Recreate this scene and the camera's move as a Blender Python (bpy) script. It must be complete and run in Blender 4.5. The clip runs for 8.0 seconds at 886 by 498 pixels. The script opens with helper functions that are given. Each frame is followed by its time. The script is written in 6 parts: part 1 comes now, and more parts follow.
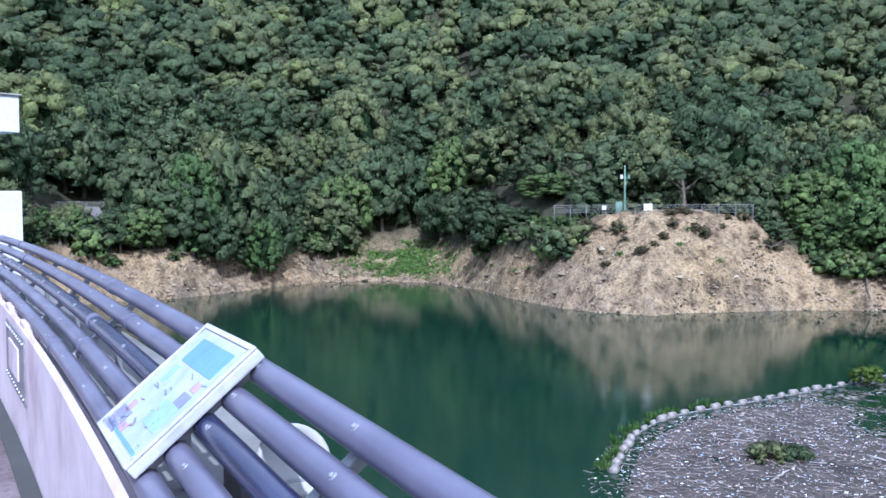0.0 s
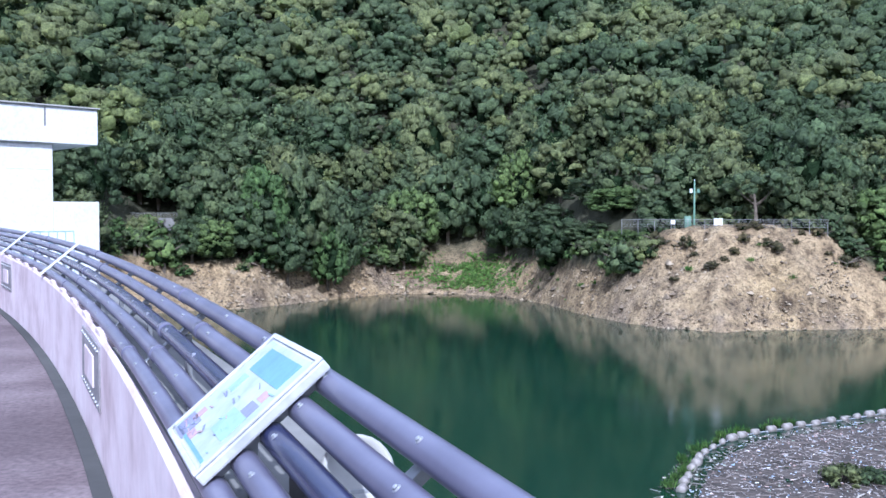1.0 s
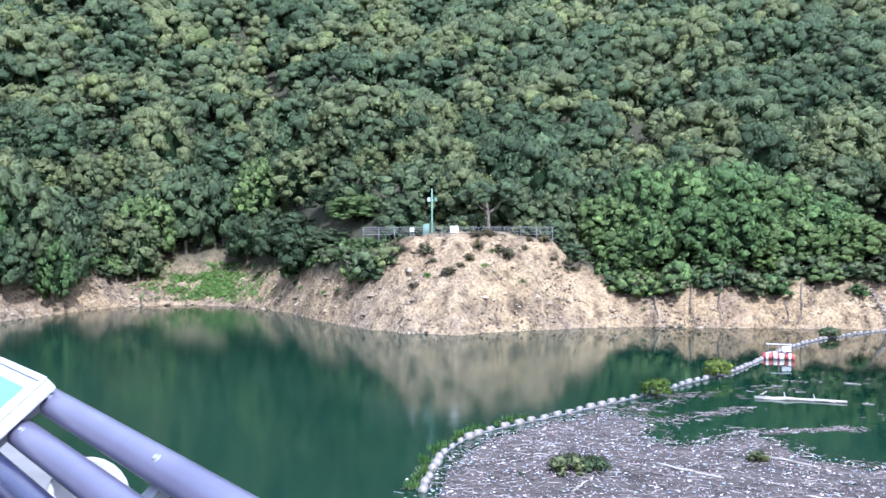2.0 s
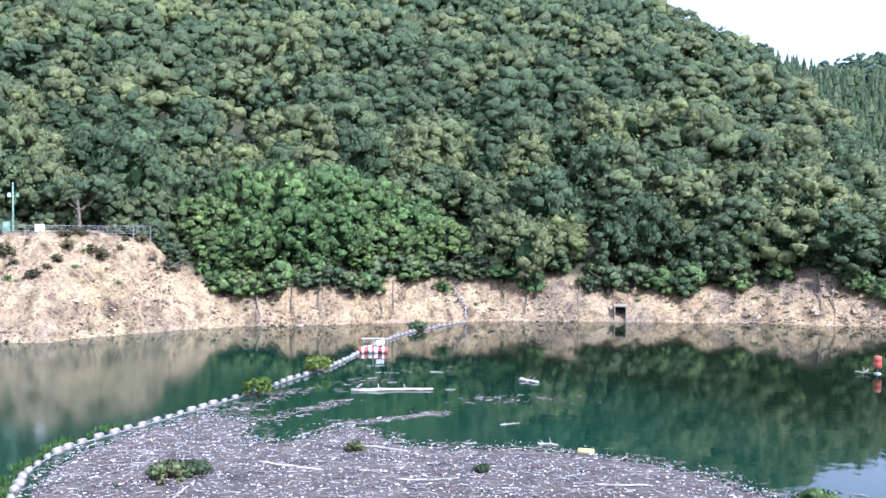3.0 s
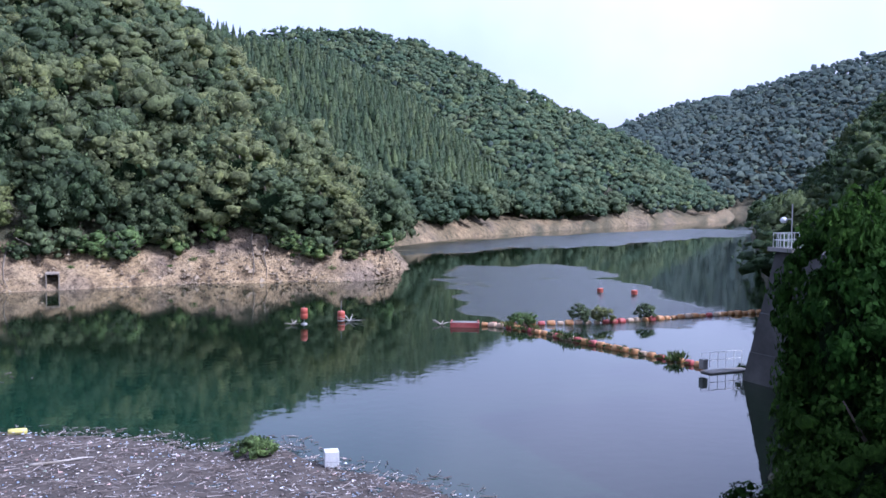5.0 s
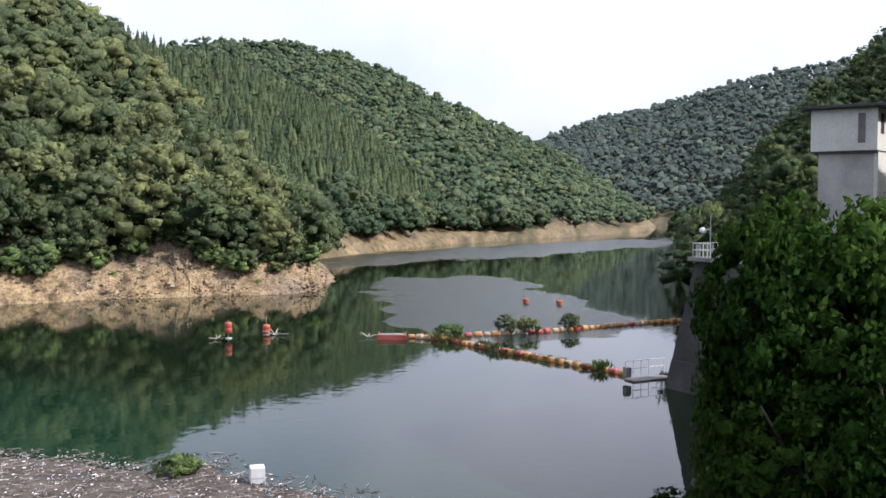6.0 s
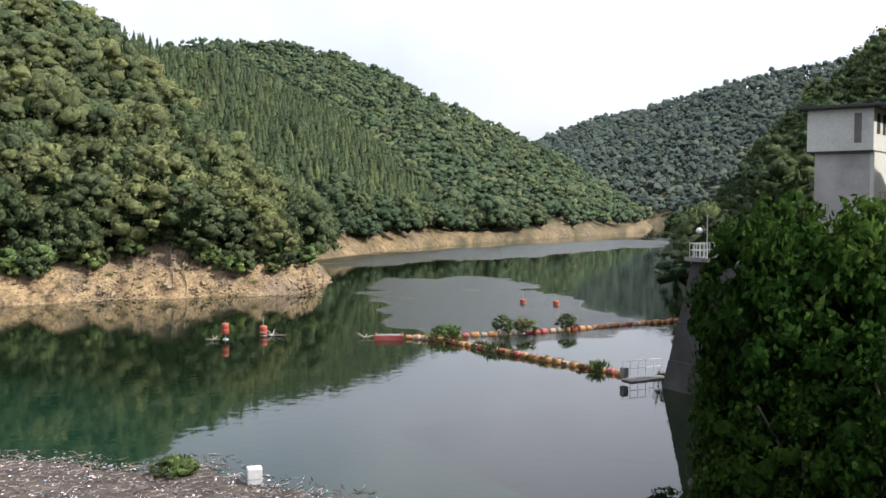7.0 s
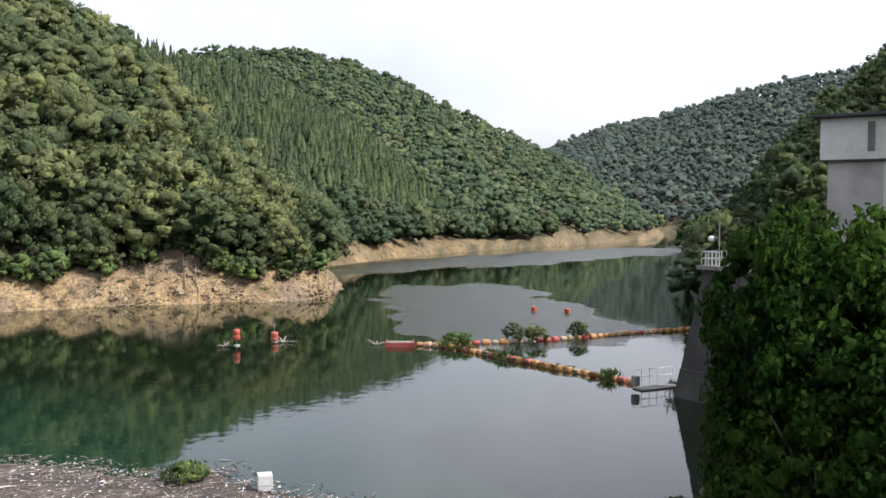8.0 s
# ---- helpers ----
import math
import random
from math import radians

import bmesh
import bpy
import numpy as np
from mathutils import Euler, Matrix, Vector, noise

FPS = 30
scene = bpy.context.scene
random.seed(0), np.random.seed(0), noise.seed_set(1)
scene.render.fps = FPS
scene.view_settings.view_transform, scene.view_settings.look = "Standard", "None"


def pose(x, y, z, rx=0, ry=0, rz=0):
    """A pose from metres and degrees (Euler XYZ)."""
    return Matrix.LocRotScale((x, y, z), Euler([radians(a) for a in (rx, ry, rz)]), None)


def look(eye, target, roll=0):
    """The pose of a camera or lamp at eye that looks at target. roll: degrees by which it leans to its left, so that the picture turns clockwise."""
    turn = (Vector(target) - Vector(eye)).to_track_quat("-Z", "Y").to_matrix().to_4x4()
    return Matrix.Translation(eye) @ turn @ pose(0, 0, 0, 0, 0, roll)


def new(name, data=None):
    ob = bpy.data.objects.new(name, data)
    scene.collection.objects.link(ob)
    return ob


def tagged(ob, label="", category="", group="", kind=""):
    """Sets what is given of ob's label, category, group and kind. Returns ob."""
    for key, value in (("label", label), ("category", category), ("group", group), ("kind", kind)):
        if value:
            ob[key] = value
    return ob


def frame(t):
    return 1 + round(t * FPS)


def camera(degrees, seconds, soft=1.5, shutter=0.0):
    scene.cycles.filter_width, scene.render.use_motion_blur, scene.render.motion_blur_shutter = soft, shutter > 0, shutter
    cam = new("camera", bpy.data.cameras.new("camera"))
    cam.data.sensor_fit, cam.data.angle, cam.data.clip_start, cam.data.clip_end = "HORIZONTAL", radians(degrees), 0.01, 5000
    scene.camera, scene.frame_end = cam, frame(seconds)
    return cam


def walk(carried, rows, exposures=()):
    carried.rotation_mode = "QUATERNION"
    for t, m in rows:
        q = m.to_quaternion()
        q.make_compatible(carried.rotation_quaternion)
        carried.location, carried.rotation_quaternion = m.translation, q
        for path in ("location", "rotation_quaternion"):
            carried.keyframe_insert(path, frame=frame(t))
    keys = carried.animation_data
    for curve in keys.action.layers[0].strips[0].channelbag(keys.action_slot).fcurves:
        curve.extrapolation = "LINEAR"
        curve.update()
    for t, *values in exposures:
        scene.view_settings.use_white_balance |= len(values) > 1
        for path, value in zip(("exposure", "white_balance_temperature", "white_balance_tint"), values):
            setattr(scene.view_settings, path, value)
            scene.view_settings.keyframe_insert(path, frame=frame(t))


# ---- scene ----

# ---- camera and its way: it turns on the spot beside the parapet ----
EYE = 14.0            # eye above the water, which is z = 0
DECK = 12.5           # road on the dam crest
PATH = [  # seconds, yaw, pitch, roll
    (0, -5.31, -2.8, -0.31),
    (0.5, 0, -2.58, 0),
    (1, -1.34, -2, 0.05),
    (1.2, -2.97, -2.11, 0.44),
    (2.3, -24.04, -1.4, -0.32),
    (2.5, -29.11, -1.57, -0.13),
    (3, -40.52, -1.47, 0.4),
    (3.5, -50.34, -2.12, 0.29),
    (4, -58.59, -2.77, 0.54),
    (4.5, -67.73, -3.86, 0.31),
    (5, -73.58, -3.49, 0.4),
    (5.2, -75.22, -3.19, 0.42),
    (6.3, -78.14, -2.77, 0.2),
    (6.5, -78.07, -2.87, 0.2),
    (7, -78.2, -2.71, 0.14),
    (7.5, -77.55, -2.61, 0.15),
    (8, -77.52, -2.28, 0.34),
]
cam = camera(50.03, 8.0, soft=1.55)
EXPOSURES = [(0.0, 0.48, 4780, 18), (1.2, 0.56, 4880, 18), (2.5, 1.25, 4900, 21), (3.5, 1.05, 4980, 22), (4.5, 0.68, 4960, 27), (5.2, 0.52, 5020, 29), (6.4, 0.54, 6350, 15), (8.0, 0.54, 6350, 15)]


def eye_pose(yaw, pitch, roll):
    y, p = radians(yaw), radians(pitch)
    way = Vector((-math.sin(y) * math.cos(p), math.cos(y) * math.cos(p), math.sin(p)))
    eye = Vector((0, 0, EYE))
    return look(eye, eye + way, roll)


walk(cam, [(t, eye_pose(y, p, r)) for t, y, p, r in PATH], EXPOSURES)

# ---- sky and sun ----
SUN_AZ, SUN_EL = 177.0, 46.0      # degrees clockwise from +y; height
world = bpy.data.worlds.new("sky")
scene.world = world
world.use_nodes = True
wn = world.node_tree.nodes
sky = wn.new("ShaderNodeTexSky")
sky.sky_type = "NISHITA"
sky.sun_disc = False
sky.sun_elevation, sky.sun_rotation = radians(SUN_EL), radians(SUN_AZ)
sky.dust_density, sky.air_density, sky.ozone_density = 4.0, 1.0, 1.0
wn["Background"].inputs["Strength"].default_value = 0.15
# thin bright cloud over the whole sky
wco, cloud, cr, veil = wn.new("ShaderNodeTexCoord"), wn.new("ShaderNodeTexNoise"), wn.new("ShaderNodeValToRGB"), wn.new("ShaderNodeMix")
cloud.inputs["Scale"].default_value, cloud.inputs["Detail"].default_value = 2.2, 5.0
cr.color_ramp.elements[0].position, cr.color_ramp.elements[0].color = 0.35, (0.35, 0.35, 0.35, 1)
cr.color_ramp.elements[1].position, cr.color_ramp.elements[1].color = 0.68, (0.85, 0.85, 0.85, 1)
veil.data_type = "RGBA"
veil.inputs[7].default_value = (6.2, 6.35, 6.7, 1)
wl = world.node_tree.links
wl.new(wco.outputs["Generated"], cloud.inputs["Vector"])
wl.new(cloud.outputs[0], cr.inputs[0])
wl.new(cr.outputs[0], veil.inputs[0])
wl.new(sky.outputs[0], veil.inputs[6])
wl.new(veil.outputs[2], wn["Background"].inputs["Color"])
sun = new("sun", bpy.data.lights.new("sun", "SUN"))
sun.data.energy, sun.data.angle, sun.data.color = 4.0, radians(0.6), (1.0, 0.94, 0.84)
s_az, s_el = radians(SUN_AZ), radians(SUN_EL)
sun_way = Vector((math.sin(s_az) * math.cos(s_el), math.cos(s_az) * math.cos(s_el), math.sin(s_el)))
sun.matrix_world = look(sun_way * 400, (0, 0, 0))

# ---- materials ----
def material(name):
    m = bpy.data.materials.new(name)
    m.use_nodes = True
    return m, m.node_tree.nodes, m.node_tree.links, m.node_tree.nodes["Principled BSDF"]


def tex(n, l, scale, detail=4.0, rough=0.6, kind="ShaderNodeTexNoise", stretch=(1, 1, 1), coord="Object"):
    co, mp, t = n.new("ShaderNodeTexCoord"), n.new("ShaderNodeMapping"), n.new(kind)
    mp.inputs["Scale"].default_value = stretch
    t.inputs["Scale"].default_value = scale
    if kind == "ShaderNodeTexNoise":
        t.inputs["Detail"].default_value, t.inputs["Roughness"].default_value = detail, rough
    l.new(co.outputs[coord], mp.inputs[0])
    l.new(mp.outputs[0], t.inputs["Vector"])
    return t.outputs[0]


def ramp(n, l, fac, stops):
    r = n.new("ShaderNodeValToRGB")
    e = r.color_ramp.elements
    while len(e) < len(stops):
        e.new(0.5)
    for i, (p, c) in enumerate(stops):
        e[i].position, e[i].color = p, (*c, 1)
    l.new(fac, r.inputs[0])
    return r.outputs[0]


def mix(n, l, fac, a, b, mode="MIX"):
    m = n.new("ShaderNodeMix")
    m.data_type, m.blend_type = "RGBA", mode
    for sock, val in ((m.inputs[0], fac), (m.inputs[6], a), (m.inputs[7], b)):
        if isinstance(val, bpy.types.NodeSocket):
            l.new(val, sock)
        elif isinstance(val, (int, float)):
            sock.default_value = val
        else:
            sock.default_value = (*val, 1)
    return m.outputs[2]


def bump(n, l, bsdf, height, strength, dist):
    b = n.new("ShaderNodeBump")
    b.inputs["Strength"].default_value, b.inputs["Distance"].default_value = strength, dist
    l.new(height, b.inputs["Height"])
    l.new(b.outputs[0], bsdf.inputs["Normal"])


def mottled(name, dark, mid, light, big, fine, rough, metal=0.0, bump_d=0.01, bump_s=0.4, coord="Object", grain=0.14):
    """A surface with stains at one scale and grain at another."""
    m, n, l, b = material(name)
    a = tex(n, l, big, 3.0, coord=coord)
    g = tex(n, l, fine, 4.0, coord=coord)
    c = ramp(n, l, a, [(0.3, dark), (0.5, mid), (0.7, light)])
    k = ramp(n, l, g, [(0.3, (1 - grain, 1 - grain, 1 - grain)), (0.7, (1 + grain * 0.5, 1 + grain * 0.5, 1 + grain * 0.5))])
    l.new(mix(n, l, 1.0, c, k, "MULTIPLY"), b.inputs["Base Color"])
    b.inputs["Roughness"].default_value, b.inputs["Metallic"].default_value = rough, metal
    bump(n, l, b, g, bump_s, bump_d)
    return m


def leaf_material(name, dark, mid, light, scale=0.12, grain=1.7, deep=1.0):
    """Foliage: colour differs from crown to crown and from leaf to leaf, and light comes through."""
    m, n, l, b = material(name)
    geo = n.new("ShaderNodeNewGeometry")
    a = tex(n, l, scale, 2.0)
    info = n.new("ShaderNodeObjectInfo")
    add = n.new("ShaderNodeMath")
    add.operation = "MULTIPLY_ADD"
    own = n.new("ShaderNodeMath")
    own.operation = "ADD"
    l.new(info.outputs["Random"], own.inputs[0])
    wrap = n.new("ShaderNodeMath")
    wrap.operation = "FRACT"
    l.new(own.outputs[0], wrap.inputs[0])
    add.inputs[1].default_value = 0.66
    l.new(wrap.outputs[0], add.inputs[0])
    tint, both = n.new("ShaderNodeAttribute"), n.new("ShaderNodeMath")
    tint.attribute_name = "tint"
    both.operation = "MULTIPLY"
    l.new(a, both.inputs[0])
    both.inputs[1].default_value = 0.5
    l.new(tint.outputs["Fac"], own.inputs[1])
    l.new(both.outputs[0], add.inputs[2])
    add.use_clamp = True
    cool = tuple(k * f for k, f in zip(mid, (0.80, 0.88, 0.90)))
    fresh = tuple(k * f for k, f in zip(light, (1.0, 1.10, 0.85)))
    c = ramp(n, l, add.outputs[0], [(0.18, dark), (0.40, cool), (0.60, mid), (0.84, light), (1.0, fresh)])
    # dark speckle in the colour stands for shaded gaps between leaves
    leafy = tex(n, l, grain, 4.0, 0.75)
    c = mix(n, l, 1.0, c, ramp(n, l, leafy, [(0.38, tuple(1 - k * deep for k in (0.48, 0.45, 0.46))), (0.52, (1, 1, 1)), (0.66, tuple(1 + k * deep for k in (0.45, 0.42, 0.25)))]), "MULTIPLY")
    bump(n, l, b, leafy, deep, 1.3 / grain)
    v = ramp(n, l, geo.outputs["Random Per Island"], [(0.0, (0.74, 0.75, 0.75)), (0.5, (1, 1, 1)), (1.0, (1.28, 1.27, 1.18))])
    col = mix(n, l, 1.0, c, v, "MULTIPLY")
    l.new(col, b.inputs["Base Color"])
    b.inputs["Roughness"].default_value = 0.65
    b.inputs["Specular IOR Level"].default_value = 0.25
    tr, ms = n.new("ShaderNodeBsdfTranslucent"), n.new("ShaderNodeMixShader")
    l.new(col, tr.inputs["Color"])
    ms.inputs[0].default_value = 0.35
    l.new(b.outputs[0], ms.inputs[1])
    l.new(tr.outputs[0], ms.inputs[2])
    l.new(ms.outputs[0], n["Material Output"].inputs[0])
    return m


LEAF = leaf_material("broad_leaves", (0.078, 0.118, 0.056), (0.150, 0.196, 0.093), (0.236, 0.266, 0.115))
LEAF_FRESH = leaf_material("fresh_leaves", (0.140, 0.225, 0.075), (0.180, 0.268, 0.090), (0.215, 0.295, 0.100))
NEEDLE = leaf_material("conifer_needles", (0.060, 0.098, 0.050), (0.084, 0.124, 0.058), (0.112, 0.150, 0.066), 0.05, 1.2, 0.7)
# valley-end leaves: distance haze put into a pale bluish leaf colour
LEAF_HAZE = leaf_material("haze_blue_leaves", (0.086, 0.116, 0.108), (0.100, 0.132, 0.118), (0.116, 0.148, 0.124), 0.03, 0.4, 0.35)
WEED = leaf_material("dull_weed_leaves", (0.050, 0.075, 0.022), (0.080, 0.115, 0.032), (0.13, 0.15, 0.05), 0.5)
# far ridge leaves: low-contrast green with a little haze in the colour
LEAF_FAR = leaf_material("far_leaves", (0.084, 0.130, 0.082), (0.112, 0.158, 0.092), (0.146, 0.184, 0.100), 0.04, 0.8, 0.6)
for far_leaf in (LEAF_FAR, LEAF_HAZE):
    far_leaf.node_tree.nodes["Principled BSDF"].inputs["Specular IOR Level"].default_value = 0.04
# near-black green: shade between leaf clumps put into the inner form's colour
CORE_SHADE = mottled("shade_dark_foliage", (0.012, 0.022, 0.010), (0.020, 0.035, 0.016), (0.032, 0.052, 0.022), 1.4, 3.0, 1.0, bump_d=0.5, bump_s=1.0)
CORE_SHADE.node_tree.nodes["Principled BSDF"].inputs["Specular IOR Level"].default_value = 0.0
# inner forms of far trees, paled and blued in colour for haze
CORE_HAZE = mottled("haze_pale_foliage", (0.060, 0.085, 0.070), (0.075, 0.105, 0.086), (0.092, 0.122, 0.098), 0.9, 2.0, 1.0, bump_d=0.5, bump_s=1.0)
CORE_HAZE.node_tree.nodes["Principled BSDF"].inputs["Specular IOR Level"].default_value = 0.0
# spur leaves, darkened in colour for the deep shade over these trees
LEAF_SHADE = leaf_material("shade_dark_leaves", (0.020, 0.056, 0.010), (0.036, 0.086, 0.015), (0.066, 0.132, 0.024), 0.5, 5.0)
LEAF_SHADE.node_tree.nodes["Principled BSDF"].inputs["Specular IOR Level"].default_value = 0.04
# darkened version of LEAF: the slope's side away from the sun, in colour
LEAF_RIGHT = leaf_material("shaded_slope_leaves", (0.045, 0.085, 0.036), (0.080, 0.128, 0.050), (0.140, 0.185, 0.070))
BARK = mottled("bark", (0.09, 0.07, 0.05), (0.14, 0.115, 0.085), (0.21, 0.18, 0.14), 1.5, 14.0, 0.9)
CONCRETE = mottled("concrete", (0.36, 0.35, 0.33), (0.45, 0.44, 0.41), (0.53, 0.52, 0.49), 0.5, 9.0, 0.85, bump_d=0.004)
CONCRETE_OLD = mottled("weathered_concrete", (0.13, 0.125, 0.115), (0.20, 0.195, 0.18), (0.27, 0.26, 0.24), 0.35, 5.0, 0.9)
PAINT_WHITE = mottled("white_masonry_paint", (0.72, 0.72, 0.70), (0.78, 0.78, 0.76), (0.82, 0.82, 0.80), 0.4, 6.0, 0.7, bump_d=0.002)
PARAPET = mottled("pale_parapet_paint", (0.50, 0.39, 0.40), (0.66, 0.55, 0.565), (0.74, 0.65, 0.66), 1.6, 12.0, 0.75, bump_d=0.003, grain=0.08)
ASPHALT = mottled("old_road_surface", (0.092, 0.066, 0.068), (0.148, 0.112, 0.114), (0.215, 0.172, 0.172), 0.9, 22.0, 0.95, bump_d=0.012, bump_s=0.8, grain=0.4)
PIPE = mottled("blue_grey_pipe_paint", (0.105, 0.102, 0.150), (0.138, 0.135, 0.192), (0.175, 0.172, 0.235), 2.5, 40.0, 0.30, bump_d=0.0002, grain=0.06)
PIPE_DARK = mottled("dark_blue_pipe_paint", (0.022, 0.025, 0.06), (0.03, 0.034, 0.08), (0.04, 0.046, 0.10), 2.5, 40.0, 0.22, bump_d=0.0002, grain=0.06)
STEEL = mottled("galvanised_steel", (0.38, 0.39, 0.40), (0.48, 0.49, 0.50), (0.58, 0.59, 0.60), 3.0, 30.0, 0.45, 0.7, 0.0006)
WHITE = mottled("white_plastic", (0.62, 0.63, 0.62), (0.74, 0.75, 0.74), (0.80, 0.81, 0.80), 1.5, 14.0, 0.5, bump_d=0.002)
ORANGE = mottled("faded_orange_plastic", (0.30, 0.13, 0.045), (0.42, 0.21, 0.075), (0.48, 0.31, 0.14), 0.8, 9.0, 0.55, bump_d=0.003)
RED = mottled("faded_red_paint", (0.26, 0.045, 0.045), (0.36, 0.07, 0.06), (0.44, 0.13, 0.11), 1.2, 9.0, 0.55, bump_d=0.003)
DRIFTWOOD = mottled("grey_driftwood", (0.20, 0.175, 0.14), (0.36, 0.33, 0.28), (0.50, 0.47, 0.42), 0.6, 8.0, 0.9)
DARK = mottled("dark_opening", (0.012, 0.012, 0.012), (0.02, 0.02, 0.018), (0.03, 0.03, 0.028), 1.0, 8.0, 0.9)
ROOF = mottled("dark_roof_sheet", (0.03, 0.04, 0.038), (0.045, 0.055, 0.052), (0.06, 0.07, 0.066), 0.8, 9.0, 0.6)
FENCE = mottled("weathered_fence_steel", (0.20, 0.20, 0.19), (0.28, 0.28, 0.27), (0.36, 0.36, 0.34), 1.0, 9.0, 0.6, 0.3)
GREEN = mottled("green_pole_paint", (0.10, 0.20, 0.14), (0.15, 0.27, 0.19), (0.22, 0.34, 0.26), 1.0, 9.0, 0.6)

# dark concrete: grime in the gutter, painted-in shade on the battered wall
SHADE_GRIME_CONCRETE = mottled("shade_and_grime_concrete", (0.032, 0.033, 0.030), (0.056, 0.056, 0.052), (0.088, 0.087, 0.08), 0.3, 4.0, 0.85)


def soil_material():
    """Bare drawdown bank: pale soil with rubble and darker rock, leaf litter and forest floor higher up."""
    m, n, l, b = material("bank_soil")
    big, mid_, fine = tex(n, l, 0.07, 4.0), tex(n, l, 0.45, 6.0, 0.7), tex(n, l, 2.4, 6.0, 0.75)
    strat = tex(n, l, 0.5, 5.0, 0.7, stretch=(1, 1, 0.35))
    pale = ramp(n, l, mid_, [(0.32, (0.15, 0.115, 0.075)), (0.42, (0.27, 0.205, 0.12)), (0.55, (0.375, 0.29, 0.17)), (0.66, (0.42, 0.335, 0.205)), (0.8, (0.30, 0.225, 0.12))])
    rock = ramp(n, l, strat, [(0.3, (0.13, 0.10, 0.075)), (0.55, (0.26, 0.205, 0.145)), (0.75, (0.36, 0.29, 0.20))])
    c = mix(n, l, ramp(n, l, big, [(0.50, (0, 0, 0)), (0.62, (1, 1, 1))]), pale, rock)
    grit = ramp(n, l, fine, [(0.38, (0.36, 0.35, 0.34)), (0.49, (0.96, 0.96, 0.96)), (0.66, (1.2, 1.18, 1.15))])
    c = mix(n, l, 1.0, c, grit, "MULTIPLY")
    gully = tex(n, l, 0.55, 6.0, 0.7, stretch=(1, 1, 0.22))
    c = mix(n, l, 1.0, c, ramp(n, l, gully, [(0.35, (0.34, 0.31, 0.29)), (0.47, (0.86, 0.84, 0.82)), (0.60, (1.08, 1.06, 1.04))]), "MULTIPLY")
    blush = tex(n, l, 0.035, 2.0)
    c = mix(n, l, 1.0, c, ramp(n, l, blush, [(0.38, (1.04, 1.0, 0.92)), (0.55, (1.0, 1.0, 1.0)), (0.7, (1.06, 1.02, 0.82))]), "MULTIPLY")
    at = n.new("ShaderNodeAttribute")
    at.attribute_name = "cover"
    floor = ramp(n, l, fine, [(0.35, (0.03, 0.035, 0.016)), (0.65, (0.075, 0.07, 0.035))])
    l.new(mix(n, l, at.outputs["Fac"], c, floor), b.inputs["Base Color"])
    b.inputs["Roughness"].default_value = 0.95
    hsum = n.new("ShaderNodeMath")
    hsum.operation = "MULTIPLY_ADD"
    l.new(fine, hsum.inputs[0])
    hsum.inputs[1].default_value = 0.4
    l.new(mid_, hsum.inputs[2])
    bump(n, l, b, hsum.outputs[0], 0.9, 0.7)
    return m


